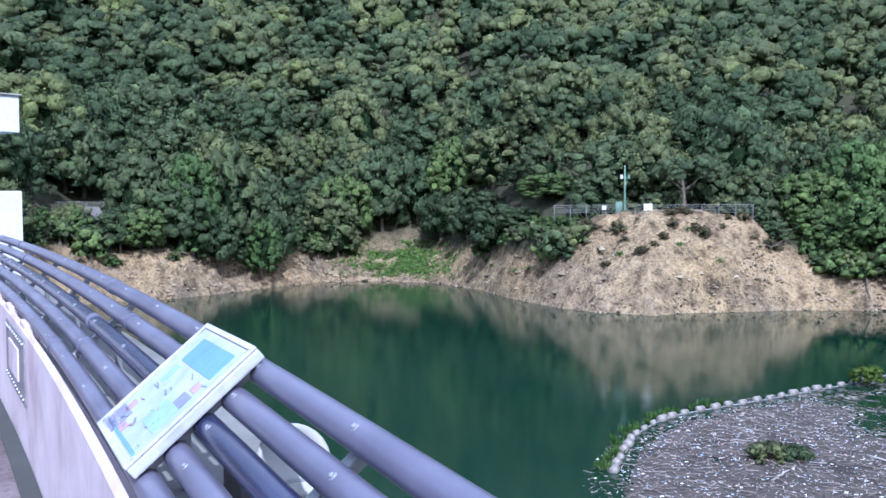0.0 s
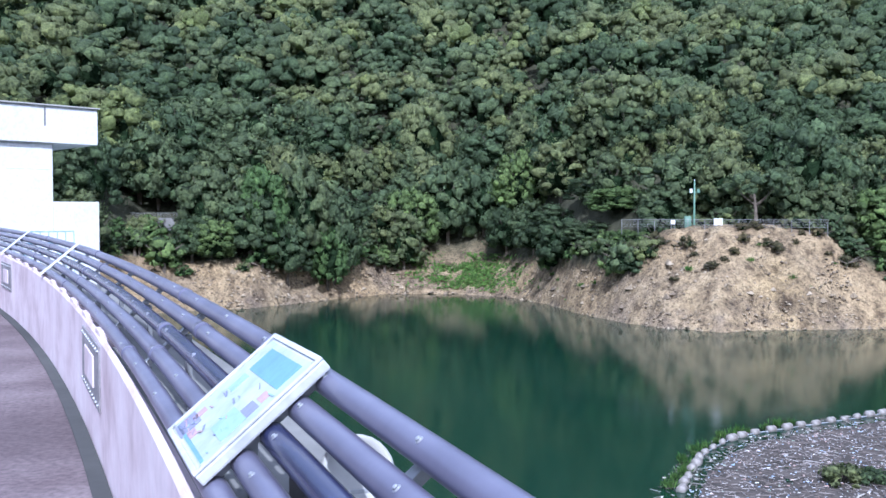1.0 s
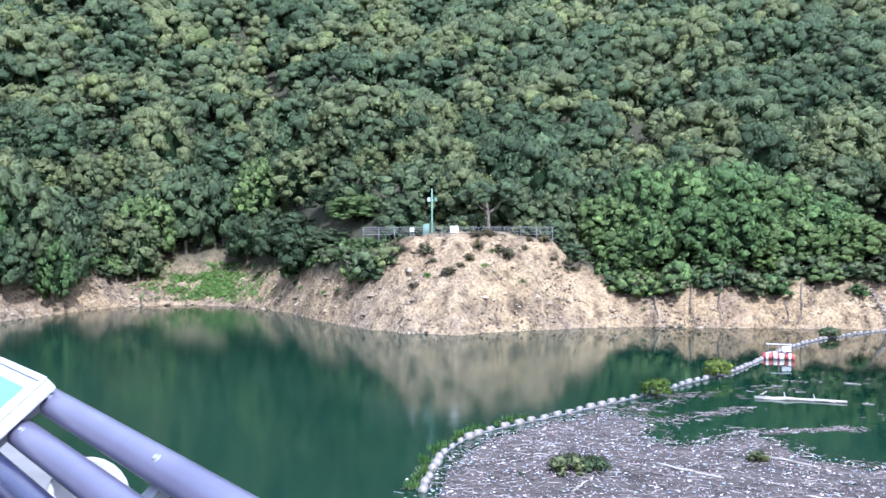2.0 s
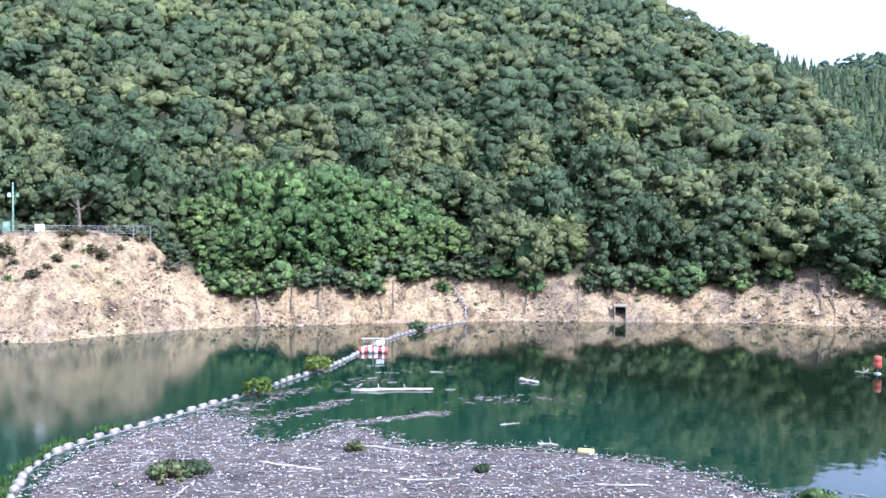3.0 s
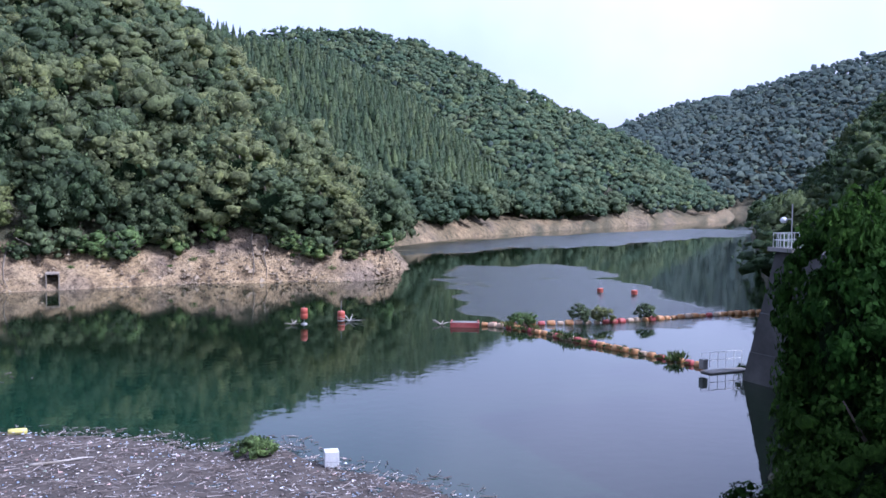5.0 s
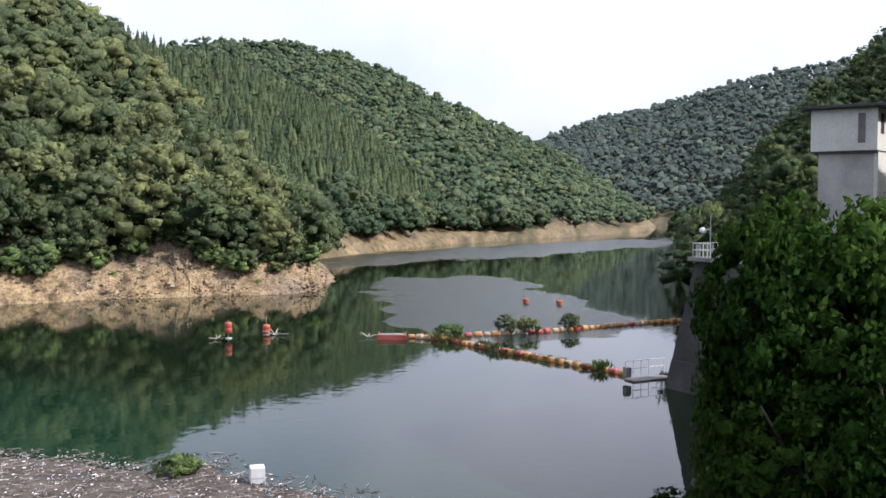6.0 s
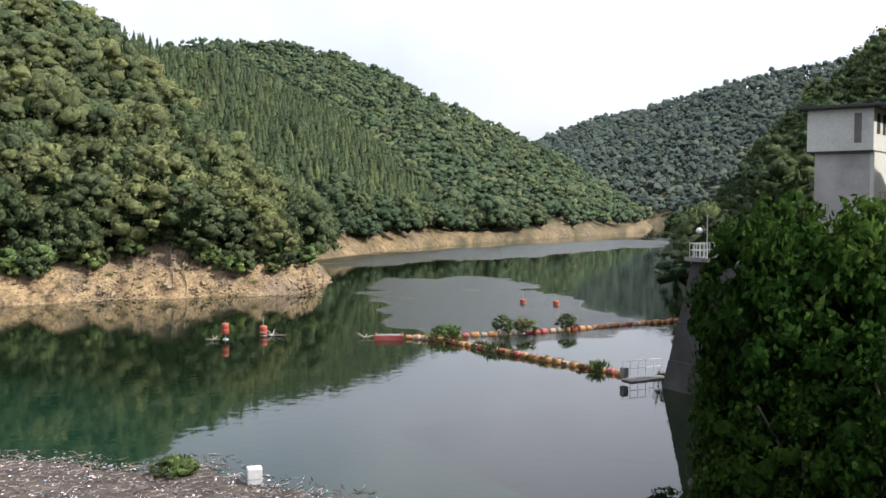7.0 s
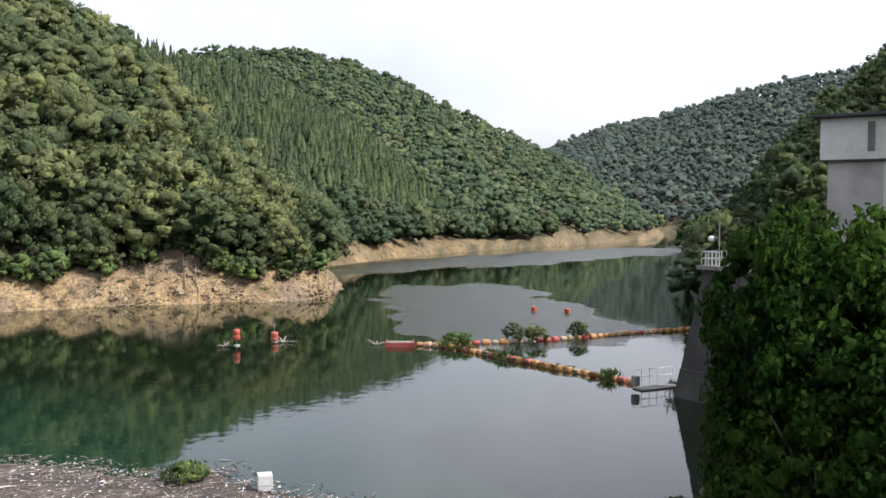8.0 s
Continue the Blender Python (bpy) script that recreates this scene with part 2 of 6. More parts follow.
def water_material():
    m, n, l, b = material("green_reservoir_water")
    patch = tex(n, l, 0.02, 3.0)
    b.inputs["IOR"].default_value = 1.333
    w = tex(n, l, 0.9, 3.0, 0.5, stretch=(1, 1, 1))
    # wind-ruffled patches: long shapes lying across the valley, with a noisy edge
    geo, edge = n.new("ShaderNodeNewGeometry"), tex(n, l, 0.05, 5.0, 0.65)

    def patch_of(cx, cy, turn, rx, ry):
        """1 in the middle of a long soft-cornered patch, 0 on its edge."""
        mp, ab, dot, fall = n.new("ShaderNodeMapping"), n.new("ShaderNodeVectorMath"), n.new("ShaderNodeVectorMath"), n.new("ShaderNodeMath")
        mp.vector_type = "TEXTURE"
        mp.inputs["Location"].default_value, mp.inputs["Rotation"].default_value, mp.inputs["Scale"].default_value = (cx, cy, 0), (0, 0, radians(turn)), (rx, ry, 1e6)
        ab.operation, dot.operation, fall.operation = "MULTIPLY", "DOT_PRODUCT", "SUBTRACT"
        l.new(geo.outputs["Position"], mp.inputs[0])
        l.new(mp.outputs[0], ab.inputs[0])
        l.new(mp.outputs[0], ab.inputs[1])
        l.new(ab.outputs[0], dot.inputs[0])
        l.new(ab.outputs[0], dot.inputs[1])
        fall.inputs[0].default_value = 1.0
        l.new(dot.outputs["Value"], fall.inputs[1])
        return fall.outputs[0]

    mx = n.new("ShaderNodeMath")
    mx.operation = "MAXIMUM"
    l.new(patch_of(137.0, 24.0, 20.0, 42.0, 15.0), mx.inputs[0])
    l.new(patch_of(300.0, 30.0, -27.0, 105.0, 22.0), mx.inputs[1])
    total = mx.outputs[0]
    inlet = patch_of(0.0, 95.0, 0.0, 52.0, 75.0)
    # green in the inlet, olive up the valley: white-balance drift put into colour
    olive = ramp(n, l, patch, [(0.35, (0.006, 0.013, 0.006)), (0.65, (0.010, 0.018, 0.008))])
    green = ramp(n, l, patch, [(0.35, (0.004, 0.025, 0.014)), (0.65, (0.007, 0.031, 0.018))])
    green_reach = patch_of(-5.0, 80.0, 0.0, 76.0, 88.0)
    l.new(mix(n, l, ramp(n, l, green_reach, [(0.0, (0, 0, 0)), (0.8, (1, 1, 1))]), olive, green), b.inputs["Base Color"])
    ad = n.new("ShaderNodeMath")
    ad.operation = "ADD"
    l.new(total, ad.inputs[0])
    ragged = n.new("ShaderNodeMath")
    ragged.operation = "MULTIPLY_ADD"
    ragged.inputs[1].default_value, ragged.inputs[2].default_value = 5.0, -2.0
    l.new(edge, ragged.inputs[0])
    l.new(ragged.outputs[0], ad.inputs[1])
    mask = ramp(n, l, ad.outputs[0], [(0.55, (0, 0, 0)), (0.68, (1, 1, 1))])
    windy = ramp(n, l, ad.outputs[0], [(0.55, (0.03, 0.03, 0.03)), (0.80, (0.24, 0.24, 0.24))])
    breath = ramp(n, l, inlet, [(0.0, (0.0, 0.0, 0.0)), (0.6, (0.07, 0.07, 0.07))])
    l.new(mix(n, l, 1.0, windy, breath, "ADD"), b.inputs["Roughness"])
    fine = tex(n, l, 2.6, 3.0, 0.6)
    b1, b2, st = n.new("ShaderNodeBump"), n.new("ShaderNodeBump"), n.new("ShaderNodeMath")
    b1.inputs["Strength"].default_value, b1.inputs["Distance"].default_value = 0.055, 0.12
    b2.inputs["Distance"].default_value = 0.22
    st.operation = "MULTIPLY"
    st.inputs[1].default_value = 0.45
    l.new(mask, st.inputs[0])
    l.new(st.outputs[0], b2.inputs["Strength"])
    l.new(w, b1.inputs["Height"])
    l.new(fine, b2.inputs["Height"])
    l.new(b1.outputs[0], b2.inputs["Normal"])
    l.new(b2.outputs[0], b.inputs["Normal"])
    return m


SOIL = soil_material()
WATER = water_material()
GRASS = leaf_material("grass_blades", (0.08, 0.16, 0.03), (0.11, 0.21, 0.045), (0.15, 0.25, 0.06), 0.5)


# ---- builders ----
def mesh_of(name, verts, faces, mat, smooth=False):
    me = bpy.data.meshes.new(name)
    me.from_pydata([tuple(v) for v in verts], [], [tuple(q) for q in faces])
    if mat:
        me.materials.append(mat)
    if smooth:
        me.polygons.foreach_set("use_smooth", [True] * len(me.polygons))
    me.update()
    return me


def part(name, bm, mat, parent=None, label="", smooth=False):
    """Links a bmesh (or a mesh) as one mesh object under a thing or a part."""
    if isinstance(bm, bpy.types.Mesh):
        me = bm
    else:
        me = bpy.data.meshes.new(name)
        bmesh.ops.recalc_face_normals(bm, faces=bm.faces)
        bm.to_mesh(me)
        bm.free()
        me.materials.append(mat)
        if smooth:
            me.polygons.foreach_set("use_smooth", [True] * len(me.polygons))
    ob = new(name, me)
    if parent is not None:
        ob.parent = parent
    return tagged(ob, label)


def box(bm, cx, cy, cz, sx, sy, sz, bevel=0.0, turn=None):
    """A box by its middle and full sizes, with bevelled edges if asked for."""
    r = bmesh.ops.create_cube(bm, size=1.0)
    m = Matrix.Translation((cx, cy, cz)) @ (turn if turn else Matrix.Identity(4)) @ Matrix.Diagonal((sx, sy, sz, 1))
    bmesh.ops.transform(bm, matrix=m, verts=r["verts"])
    if bevel:
        es = list({e for v in r["verts"] for e in v.link_edges})
        bmesh.ops.bevel(bm, geom=es, offset=bevel, segments=2, affect="EDGES", profile=0.6)
    return bm


def tube(bm, pts, radii, sides=10, cap=True):
    """A tube through points, with a radius at each."""
    pts = [Vector(p) for p in pts]
    if isinstance(radii, (int, float)):
        radii = [radii] * len(pts)
    rings = []
    for i, p in enumerate(pts):
        d = (pts[min(i + 1, len(pts) - 1)] - pts[max(i - 1, 0)]).normalized()
        u = d.orthogonal().normalized() if abs(d.z) > 0.95 else d.cross(Vector((0, 0, 1))).normalized()
        w = u.cross(d)
        rings.append([bm.verts.new(p + radii[i] * (math.cos(k * math.tau / sides) * u + math.sin(k * math.tau / sides) * w)) for k in range(sides)])
    for a, b in zip(rings, rings[1:]):
        for k in range(sides):
            bm.faces.new((a[k], a[(k + 1) % sides], b[(k + 1) % sides], b[k]))
    if cap:
        bm.faces.new(rings[0][::-1])
        bm.faces.new(rings[-1])
    return bm


def lathe(bm, profile, sides=14, m=None):
    """A turned form: (radius, height) pairs round z, moved by m."""
    rings = []
    for r, z in profile:
        ring = [Vector((r * math.cos(k * math.tau / sides), r * math.sin(k * math.tau / sides), z)) for k in range(sides)]
        rings.append([bm.verts.new(m @ v if m else v) for v in ring])
    for a, b in zip(rings, rings[1:]):
        for k in range(sides):
            bm.faces.new((a[k], a[(k + 1) % sides], b[(k + 1) % sides], b[k]))
    bm.faces.new(rings[0][::-1])
    bm.faces.new(rings[-1])
    return bm


def polar(az, dist, z=0.0):
    """A place by its bearing (degrees clockwise from +y), distance and height."""
    a = radians(az)
    return Vector((math.sin(a) * dist, math.cos(a) * dist, z))

# ---- land: hills round the reservoir ----
# bearing, shore distance, bank-top distance, bank-top height
NEAR_SHORE = [
    (-95, 30, 34, 12), (-70, 42, 47, 13), (-50, 58, 64, 12.5), (-35, 84, 92, 12), (-24, 118, 126, 9.5), (-17, 140, 147, 7.6), (-14, 144, 150, 6.6),
    (-10, 146, 152, 6.5), (-6, 157, 164, 5.2), (-2, 170, 178, 5.6), (2, 170, 183, 5.2), (5, 164, 177, 5.0), (7.5, 152, 160, 6.0), (9.5, 137, 144, 6.5),
] + [
    (12.4, 126, 133, 7.2), (14.4, 121.5, 133, 11.6), (17.6, 119, 132, 12.4), (21, 123.5, 134, 12.4), (23.5, 126, 136, 11.6), (25.5, 129, 137, 7.2), (28, 131, 137, 4.6),
    (33, 132, 137, 5.6), (41.7, 137, 142, 5.7), (51, 140.5, 147, 5.5), (56, 143, 148, 4.3), (59, 145, 151, 5.0), (60.8, 145, 153, 7.3), (62.3, 145, 153, 7.6),
    (64.7, 147, 153, 5.2), (67, 146, 152, 4.4), (69.3, 148, 154, 4.4), (70.4, 152, 157, 3.6), (71.2, 163, 170, 0.6), (72.0, 180, 190, -3.0), (73, 190, 200, -6.0),
]
# hills: bearing, shore, bank top, bank height, ridge distance, ridge elevation in degrees as seen from the dam
NEAR_RIDGE = [(-95, 140, 14), (-50, 220, 13.4), (-24, 290, 13.9), (0, 315, 14.4), (30, 310, 14.0), (50, 300, 13.2), (55, 290, 11.7), (58, 275, 10.0), (60.9, 262, 7.6), (63.5, 245, 5.8), (65, 232, 3.4), (66.5, 220, 1.7), (68.7, 200, -0.6), (70.4, 182, -2.4), (71.2, 178, -4.2), (73, 205, -5)]
MID_HILL = [  # planted slope
    (50, 250, 258, 5, 420, 12.4), (55.6, 240, 248, 3, 410, 11.4), (57.4, 240, 248, 3, 405, 10.6), (59.8, 236, 244, 3, 395, 9.7), (63, 231, 238, 2.6, 390, 8.7), (66.1, 228, 234, 2.4, 390, 8.4), (69.7, 230, 236, 2.4, 400, 6.7),
    (71.3, 244, 250, 2.4, 403, 5.9), (73, 262, 268, 2.5, 407, 4.7), (74.7, 282, 288, 2.7, 410, 3.3), (76.1, 297, 303, 2.8, 412, 1.8), (78.1, 318, 324, 3.0, 415, 0.4), (80.2, 342, 348, 3.2, 418, -0.6), (82.2, 362, 368, 3.4, 420, -1.2), (84, 392, 398, 3.4, 430, -1.5), (86, 440, 450, -3, 470, -2.5),
]
FAR_HILL = [
    (55, 420, 430, 5, 720, 8.6), (62, 420, 430, 5, 720, 8.7), (65, 400, 410, 5, 710, 8.9), (67.7, 380, 390, 5, 700, 9.0), (71, 372, 382, 5, 700, 8.6), (73.3, 370, 380, 5, 690, 7.9), (76, 372, 382, 5, 680, 6.8), (78.7, 376, 386, 5, 670, 5.3), (80.8, 380, 390, 5, 665, 4.5),
    (82.8, 386, 396, 5, 660, 3.5), (84, 396, 406, 5, 655, 3.0), (86, 416, 422, 3.4, 640, 1.9), (88, 452, 458, 3.2, 620, 0.4), (89.4, 480, 490, 3.4, 600, -0.5), (90.2, 498, 508, 2.0, 580, -1.0), (91, 540, 550, -3, 620, -2.5),
]
END_HILL = [
    (78, 700, 715, 5, 1150, 1.6), (82.8, 690, 705, 5, 1150, 3.3), (84.3, 690, 705, 5, 1150, 3.9), (86.8, 690, 705, 5, 1150, 4.9), (90.1, 680, 695, 5, 1150, 5.6), (94.5, 660, 675, 5, 1120, 6.8), (97.5, 640, 655, 5, 1100, 7.5), (100.5, 620, 635, 5, 1100, 7.9), (108, 560, 575, 5, 1050, 8.4), (120, 520, 535, 5, 1000, 8),
]
RIGHT_HILL = [
    (91.4, 330, 335, -4, 350, -2.5), (91.8, 290, 296, 3, 330, -1.2), (92.2, 190, 196, 3, 310, -0.9), (92.7, 92, 98, 4, 300, -0.4), (94.6, 84, 90, 3.5, 300, 0.4), (96.1, 84, 90, 4.5, 300, 2.4), (97.3, 84, 92, 6, 300, 4.3), (99.0, 84, 92, 7.5, 300, 6.4), (100.5, 84, 92, 9, 300, 7.2),
    (102.4, 84, 92, 11, 295, 9.2), (106, 84, 92, 12.5, 280, 11.8), (112, 64, 72, 12.5, 270, 16), (120, 48, 54, 12.5, 260, 20), (135, 36, 42, 12.5, 260, 23), (160, 40, 48, 12, 300, 20), (190, 60, 70, 10, 320, 15),
]
SPUR = [  # low wooded spur beside the dam; unseen rise past bearing 105 added to shade it
    (90.5, 44, 48, -4, 52, -22), (92, 41, 45, -1.0, 52, -20), (93.5, 39, 42, 0.8, 50, -18.0), (95, 37, 40, 2.0, 52, -14), (97.5, 34, 38, 3.0, 84, -4.5), (100, 33, 37, 3.6, 84, -2.2), (104.6, 31, 36, 4.5, 68, -1.0), (109, 30, 36, 6, 64, 14), (117, 30, 36, 8, 66, 27), (128, 32, 40, 8, 68, 28), (150, 40, 48, 10, 76, 24), (190, 48, 56, 11, 100, 10),
]
TREE_H = {"near": 6.0, "mid": 7.0, "far": 0.5, "end": 4.5, "right": 7.0, "spur": 0.0}


def table(rows, col, az):
    return np.interp(az, [r[0] for r in rows], [r[col] for r in rows])


def layer(name, az, d):
    """Ground height of one hill at bearings az and distances d."""
    if name == "near":
        d0, d1, z1 = (table(NEAR_SHORE, k, az) for k in (1, 2, 3))
        d2, el = table(NEAR_RIDGE, 1, az), table(NEAR_RIDGE, 2, az)
        lo, hi = NEAR_SHORE[0][0], 73
    else:
        rows = {"mid": MID_HILL, "far": FAR_HILL, "end": END_HILL, "right": RIGHT_HILL, "spur": SPUR}[name]
        d0, d1, z1, d2, el = (table(rows, k, az) for k in (1, 2, 3, 4, 5))
        lo, hi = rows[0][0], rows[-1][0]
    if name == "near":      # flat terrace on the headland
        d1b = d1 + 7.0 * np.interp(az, [12.5, 14.5, 23.0, 25.0], [0, 1, 1, 0])
    else:
        d1b = d1
    z2 = np.maximum(EYE + d2 * np.tan(np.radians(el)) - TREE_H[name], z1)
    z = np.where(d < d0, (d - d0) * 0.55, np.where(d < d1, (d - d0) / (d1 - d0) * z1, np.where(d < d2, z1 + (z2 - z1) * np.clip((d - d1b) / np.maximum(d2 - d1b, 1), 0, 1) ** 0.92, z2 - (d - d2) * 0.45)))
    return np.where((az < lo) | (az > hi), -12.0, np.maximum(z, -12.0))


def land_height(az, d):
    az, d = np.asarray(az, float), np.asarray(d, float)
    z = layer("near", az, d)
    for name in ("mid", "far", "end", "right", "spur"):
        z = np.maximum(z, layer(name, az, d))
    return z


def build_land():
    azs = np.concatenate([np.arange(-95, -26, 0.6), np.arange(-26, 73, 0.23), np.arange(73, 110, 0.4), np.arange(110, 190.1, 1.6)])
    ds = np.concatenate([np.arange(22, 112, 3.0), np.arange(112, 180, 0.85), np.arange(180, 340, 7.0), np.arange(340, 760, 16), np.geomspace(760, 2600, 20)])
    A, D = np.meshgrid(azs, ds, indexing="ij")
    Z = land_height(A, D)
    X, Y = np.sin(np.radians(A)) * D, np.cos(np.radians(A)) * D
    verts, cover = np.zeros((A.size, 3)), np.zeros(A.size)
    flat = np.stack([X.ravel(), Y.ravel(), Z.ravel()], -1)
    d1 = np.interp(A.ravel(), [r[0] for r in NEAR_SHORE], [r[2] for r in NEAR_SHORE])
    z1 = np.interp(A.ravel(), [r[0] for r in NEAR_SHORE], [r[3] for r in NEAR_SHORE])
    for i, (x, y, z) in enumerate(flat):
        r = math.hypot(x, y)
        near = r < 330
        k = 1.0 if z > -1 else 0.3
        if near:
            w = noise.fractal((x * 0.11, y * 0.11, z * 0.11), 0.8, 2.2, 5)
            q = noise.ridged_multi_fractal((x * 0.22, y * 0.22, z * 0.3), 0.9, 2.1, 4, 1.0, 2.0)
            crag = noise.ridged_multi_fractal((x * 0.55, y * 0.55, z * 0.5), 0.8, 2.1, 3, 1.0, 2.0) - 1.0 if 0.2 < z < 13 and 110 < r < 200 else 0.0
            flat[i] = (x + 0.8 * k * w - 0.2 * crag, y + 0.7 * k * noise.noise((x * 0.2, y * 0.2, 9.0)), z + k * (0.8 * w + 0.42 * (q - 1.0) + 0.34 * crag) * (1.0 if z > 0.3 else 0.4))
        else:
            flat[i, 2] = z + 2.0 * noise.fractal((x * 0.02, y * 0.02, 1.0), 0.8, 2.0, 3)
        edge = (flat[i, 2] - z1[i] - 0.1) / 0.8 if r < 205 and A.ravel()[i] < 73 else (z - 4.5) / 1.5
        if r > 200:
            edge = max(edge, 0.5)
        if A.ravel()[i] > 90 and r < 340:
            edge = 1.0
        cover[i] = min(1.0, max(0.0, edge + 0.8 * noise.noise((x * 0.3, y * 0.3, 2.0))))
    na, nd = A.shape
    idx = np.arange(na * nd).reshape(na, nd)
    faces = np.stack([idx[:-1, :-1], idx[:-1, 1:], idx[1:, 1:], idx[1:, :-1]], -1).reshape(-1, 4)
    me = bpy.data.meshes.new("ground")
    me.from_pydata(flat.tolist(), [], faces.tolist())
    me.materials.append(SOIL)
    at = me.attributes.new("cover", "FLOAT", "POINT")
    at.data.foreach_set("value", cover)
    me.polygons.foreach_set("use_smooth", [True] * len(me.polygons))
    return tagged(new("ground", me), "steep wooded hillsides with a bare pale soil bank above the water", "hillside", kind="structure")


build_land()

# ---- water ----
bm = bmesh.new()
bmesh.ops.create_grid(bm, x_segments=8, y_segments=8, size=1400, matrix=Matrix.Translation((700, 300, 0)))
tagged(part("water", bm, WATER), "calm dark green reservoir water mirroring the hills", "water", kind="structure")


# ---- trees ----
def unit(v):
    return v / np.maximum(np.linalg.norm(v, axis=-1, keepdims=True), 1e-9)


def leaf_quads(centres, normals, size, rng, slim=0.6):
    """One small leaf face at each centre, facing its normal, turned at random."""
    k = len(centres)
    t = unit(np.cross(normals, unit(rng.normal(size=(k, 3)))))
    b = np.cross(normals, t)
    s = (size * rng.uniform(0.65, 1.35, k))[:, None]
    t, b = t * s, b * s * slim
    v = np.stack([centres - t, centres - 0.15 * t - b, centres + t + 0.25 * s * normals * -0.5, centres - 0.15 * t + b], 1)
    return v.reshape(-1, 3)


def clump_form():
    """The corners and faces of a small round form that every leaf clump starts from."""
    bm = bmesh.new()
    bmesh.ops.create_icosphere(bm, subdivisions=1, radius=1.0)
    v = np.array([w.co[:] for w in bm.verts])
    f = np.array([[w.index for w in q.verts] for q in bm.faces])
    bm.free()
    return v, f


CLUMP_V, CLUMP_F = clump_form()


def crown(rng, radius, height, clumps, per, leaf, size=0.27, low=-0.45, flat=0.7, calm=0.0, solid=1.0):
    """An uneven dome of leaf clumps, each a rough rounded form with loose leaves round it: corners, triangles, shading directions."""
    V, F, S, base = [], [], [], 0
    ph = rng.uniform(0, math.tau, 4)
    turn = rng.uniform(0, math.tau)
    for k in range(clumps):
        up = low + (1 - low) * (k + rng.uniform(0.1, 0.9)) / clumps
        a = turn + k * 2.39996 + rng.uniform(-0.35, 0.35)
        bulge = 1 + 0.13 * math.sin(2 * a + ph[0]) + 0.12 * math.sin(3 * a + ph[1] + 2 * up) + 0.08 * math.sin(5 * up + ph[2])
        rr = math.sqrt(max(0.0, 1 - up * up)) * rng.uniform(0.82, 1.08) * bulge
        d = np.array([rr * math.cos(a), rr * math.sin(a), up])
        c = np.array([radius * d[0] * 0.82, radius * d[1] * 0.82, height * (0.40 + 0.46 * up * bulge)])
        lr = radius * size * rng.uniform(0.55, 1.4)
        w = CLUMP_V @ np.array(Matrix.Rotation(rng.uniform(0, 6.28), 3, "Z") @ Matrix.Rotation(rng.uniform(0, 6.28), 3, "X"))
        n = unit(w)
        w = w * rng.uniform(0.38, 1.02, (len(w), 1)) * lr * solid * np.array([1.12, 1.12, flat])
        V.append(c + w)
        F.append(CLUMP_F + base)
        S.append(unit((1 - 0.7 * calm) * n + 0.35 * d + np.array([0, 0, 0.15 + 0.5 * calm])))
        base += len(w)
        if per:
            n = unit(rng.normal(size=(per, 3)) + (d + np.array([0, 0, 0.5])) * 0.8)
            q = leaf_quads(c + n * lr * rng.uniform(0.7, 1.22, (per, 1)) * np.array([1.12, 1.12, flat]), unit(n + 0.5 * rng.normal(size=(per, 3))), leaf, rng)
            V.append(q)
            i = base + np.arange(per)[:, None] * 4
            F += [i + np.array([[0, 1, 2]]), i + np.array([[0, 2, 3]])]
            S.append(np.repeat(unit(n + 0.35 * d + 0.62 * rng.normal(size=(per, 3))), 4, 0))
            base += len(q)
    return np.concatenate(V), np.concatenate(F), np.concatenate(S)


def tri_mesh(name, verts, tris, mat, soft=None):
    """A mesh of triangles; soft gives every corner the rounded shading of its clump."""
    me = bpy.data.meshes.new(name)
    me.vertices.add(len(verts))
    me.vertices.foreach_set("co", np.ascontiguousarray(verts, dtype=np.float32).ravel())
    me.loops.add(len(tris) * 3)
    me.loops.foreach_set("vertex_index", np.ascontiguousarray(tris, dtype=np.int32).ravel())
    me.polygons.add(len(tris))
    me.polygons.foreach_set("loop_start", np.arange(0, len(tris) * 3, 3, dtype=np.int32))
    me.update(calc_edges=True)
    me.materials.append(mat)
    me.polygons.foreach_set("use_smooth", [True] * len(tris))
    if soft is not None:
        me.normals_split_custom_set_from_vertices(soft.tolist())
    return me


def quads_mesh(name, verts, mat):
    """Loose blades and leaf faces."""
    me = bpy.data.meshes.new(name)
    me.from_pydata(verts.tolist(), [], np.arange(len(verts)).reshape(-1, 4).tolist())
    me.materials.append(mat)
    return me


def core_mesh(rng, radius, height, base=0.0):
    """A rough closed form behind the outer leaves, coloured near black for the shade inside a crown."""
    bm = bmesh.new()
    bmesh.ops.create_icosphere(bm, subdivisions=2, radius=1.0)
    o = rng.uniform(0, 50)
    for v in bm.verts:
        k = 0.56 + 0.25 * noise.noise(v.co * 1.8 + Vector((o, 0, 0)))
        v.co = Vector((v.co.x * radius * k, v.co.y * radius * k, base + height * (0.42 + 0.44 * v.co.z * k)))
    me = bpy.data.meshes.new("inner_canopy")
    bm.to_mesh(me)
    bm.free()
    me.materials.append(CORE_SHADE)
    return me


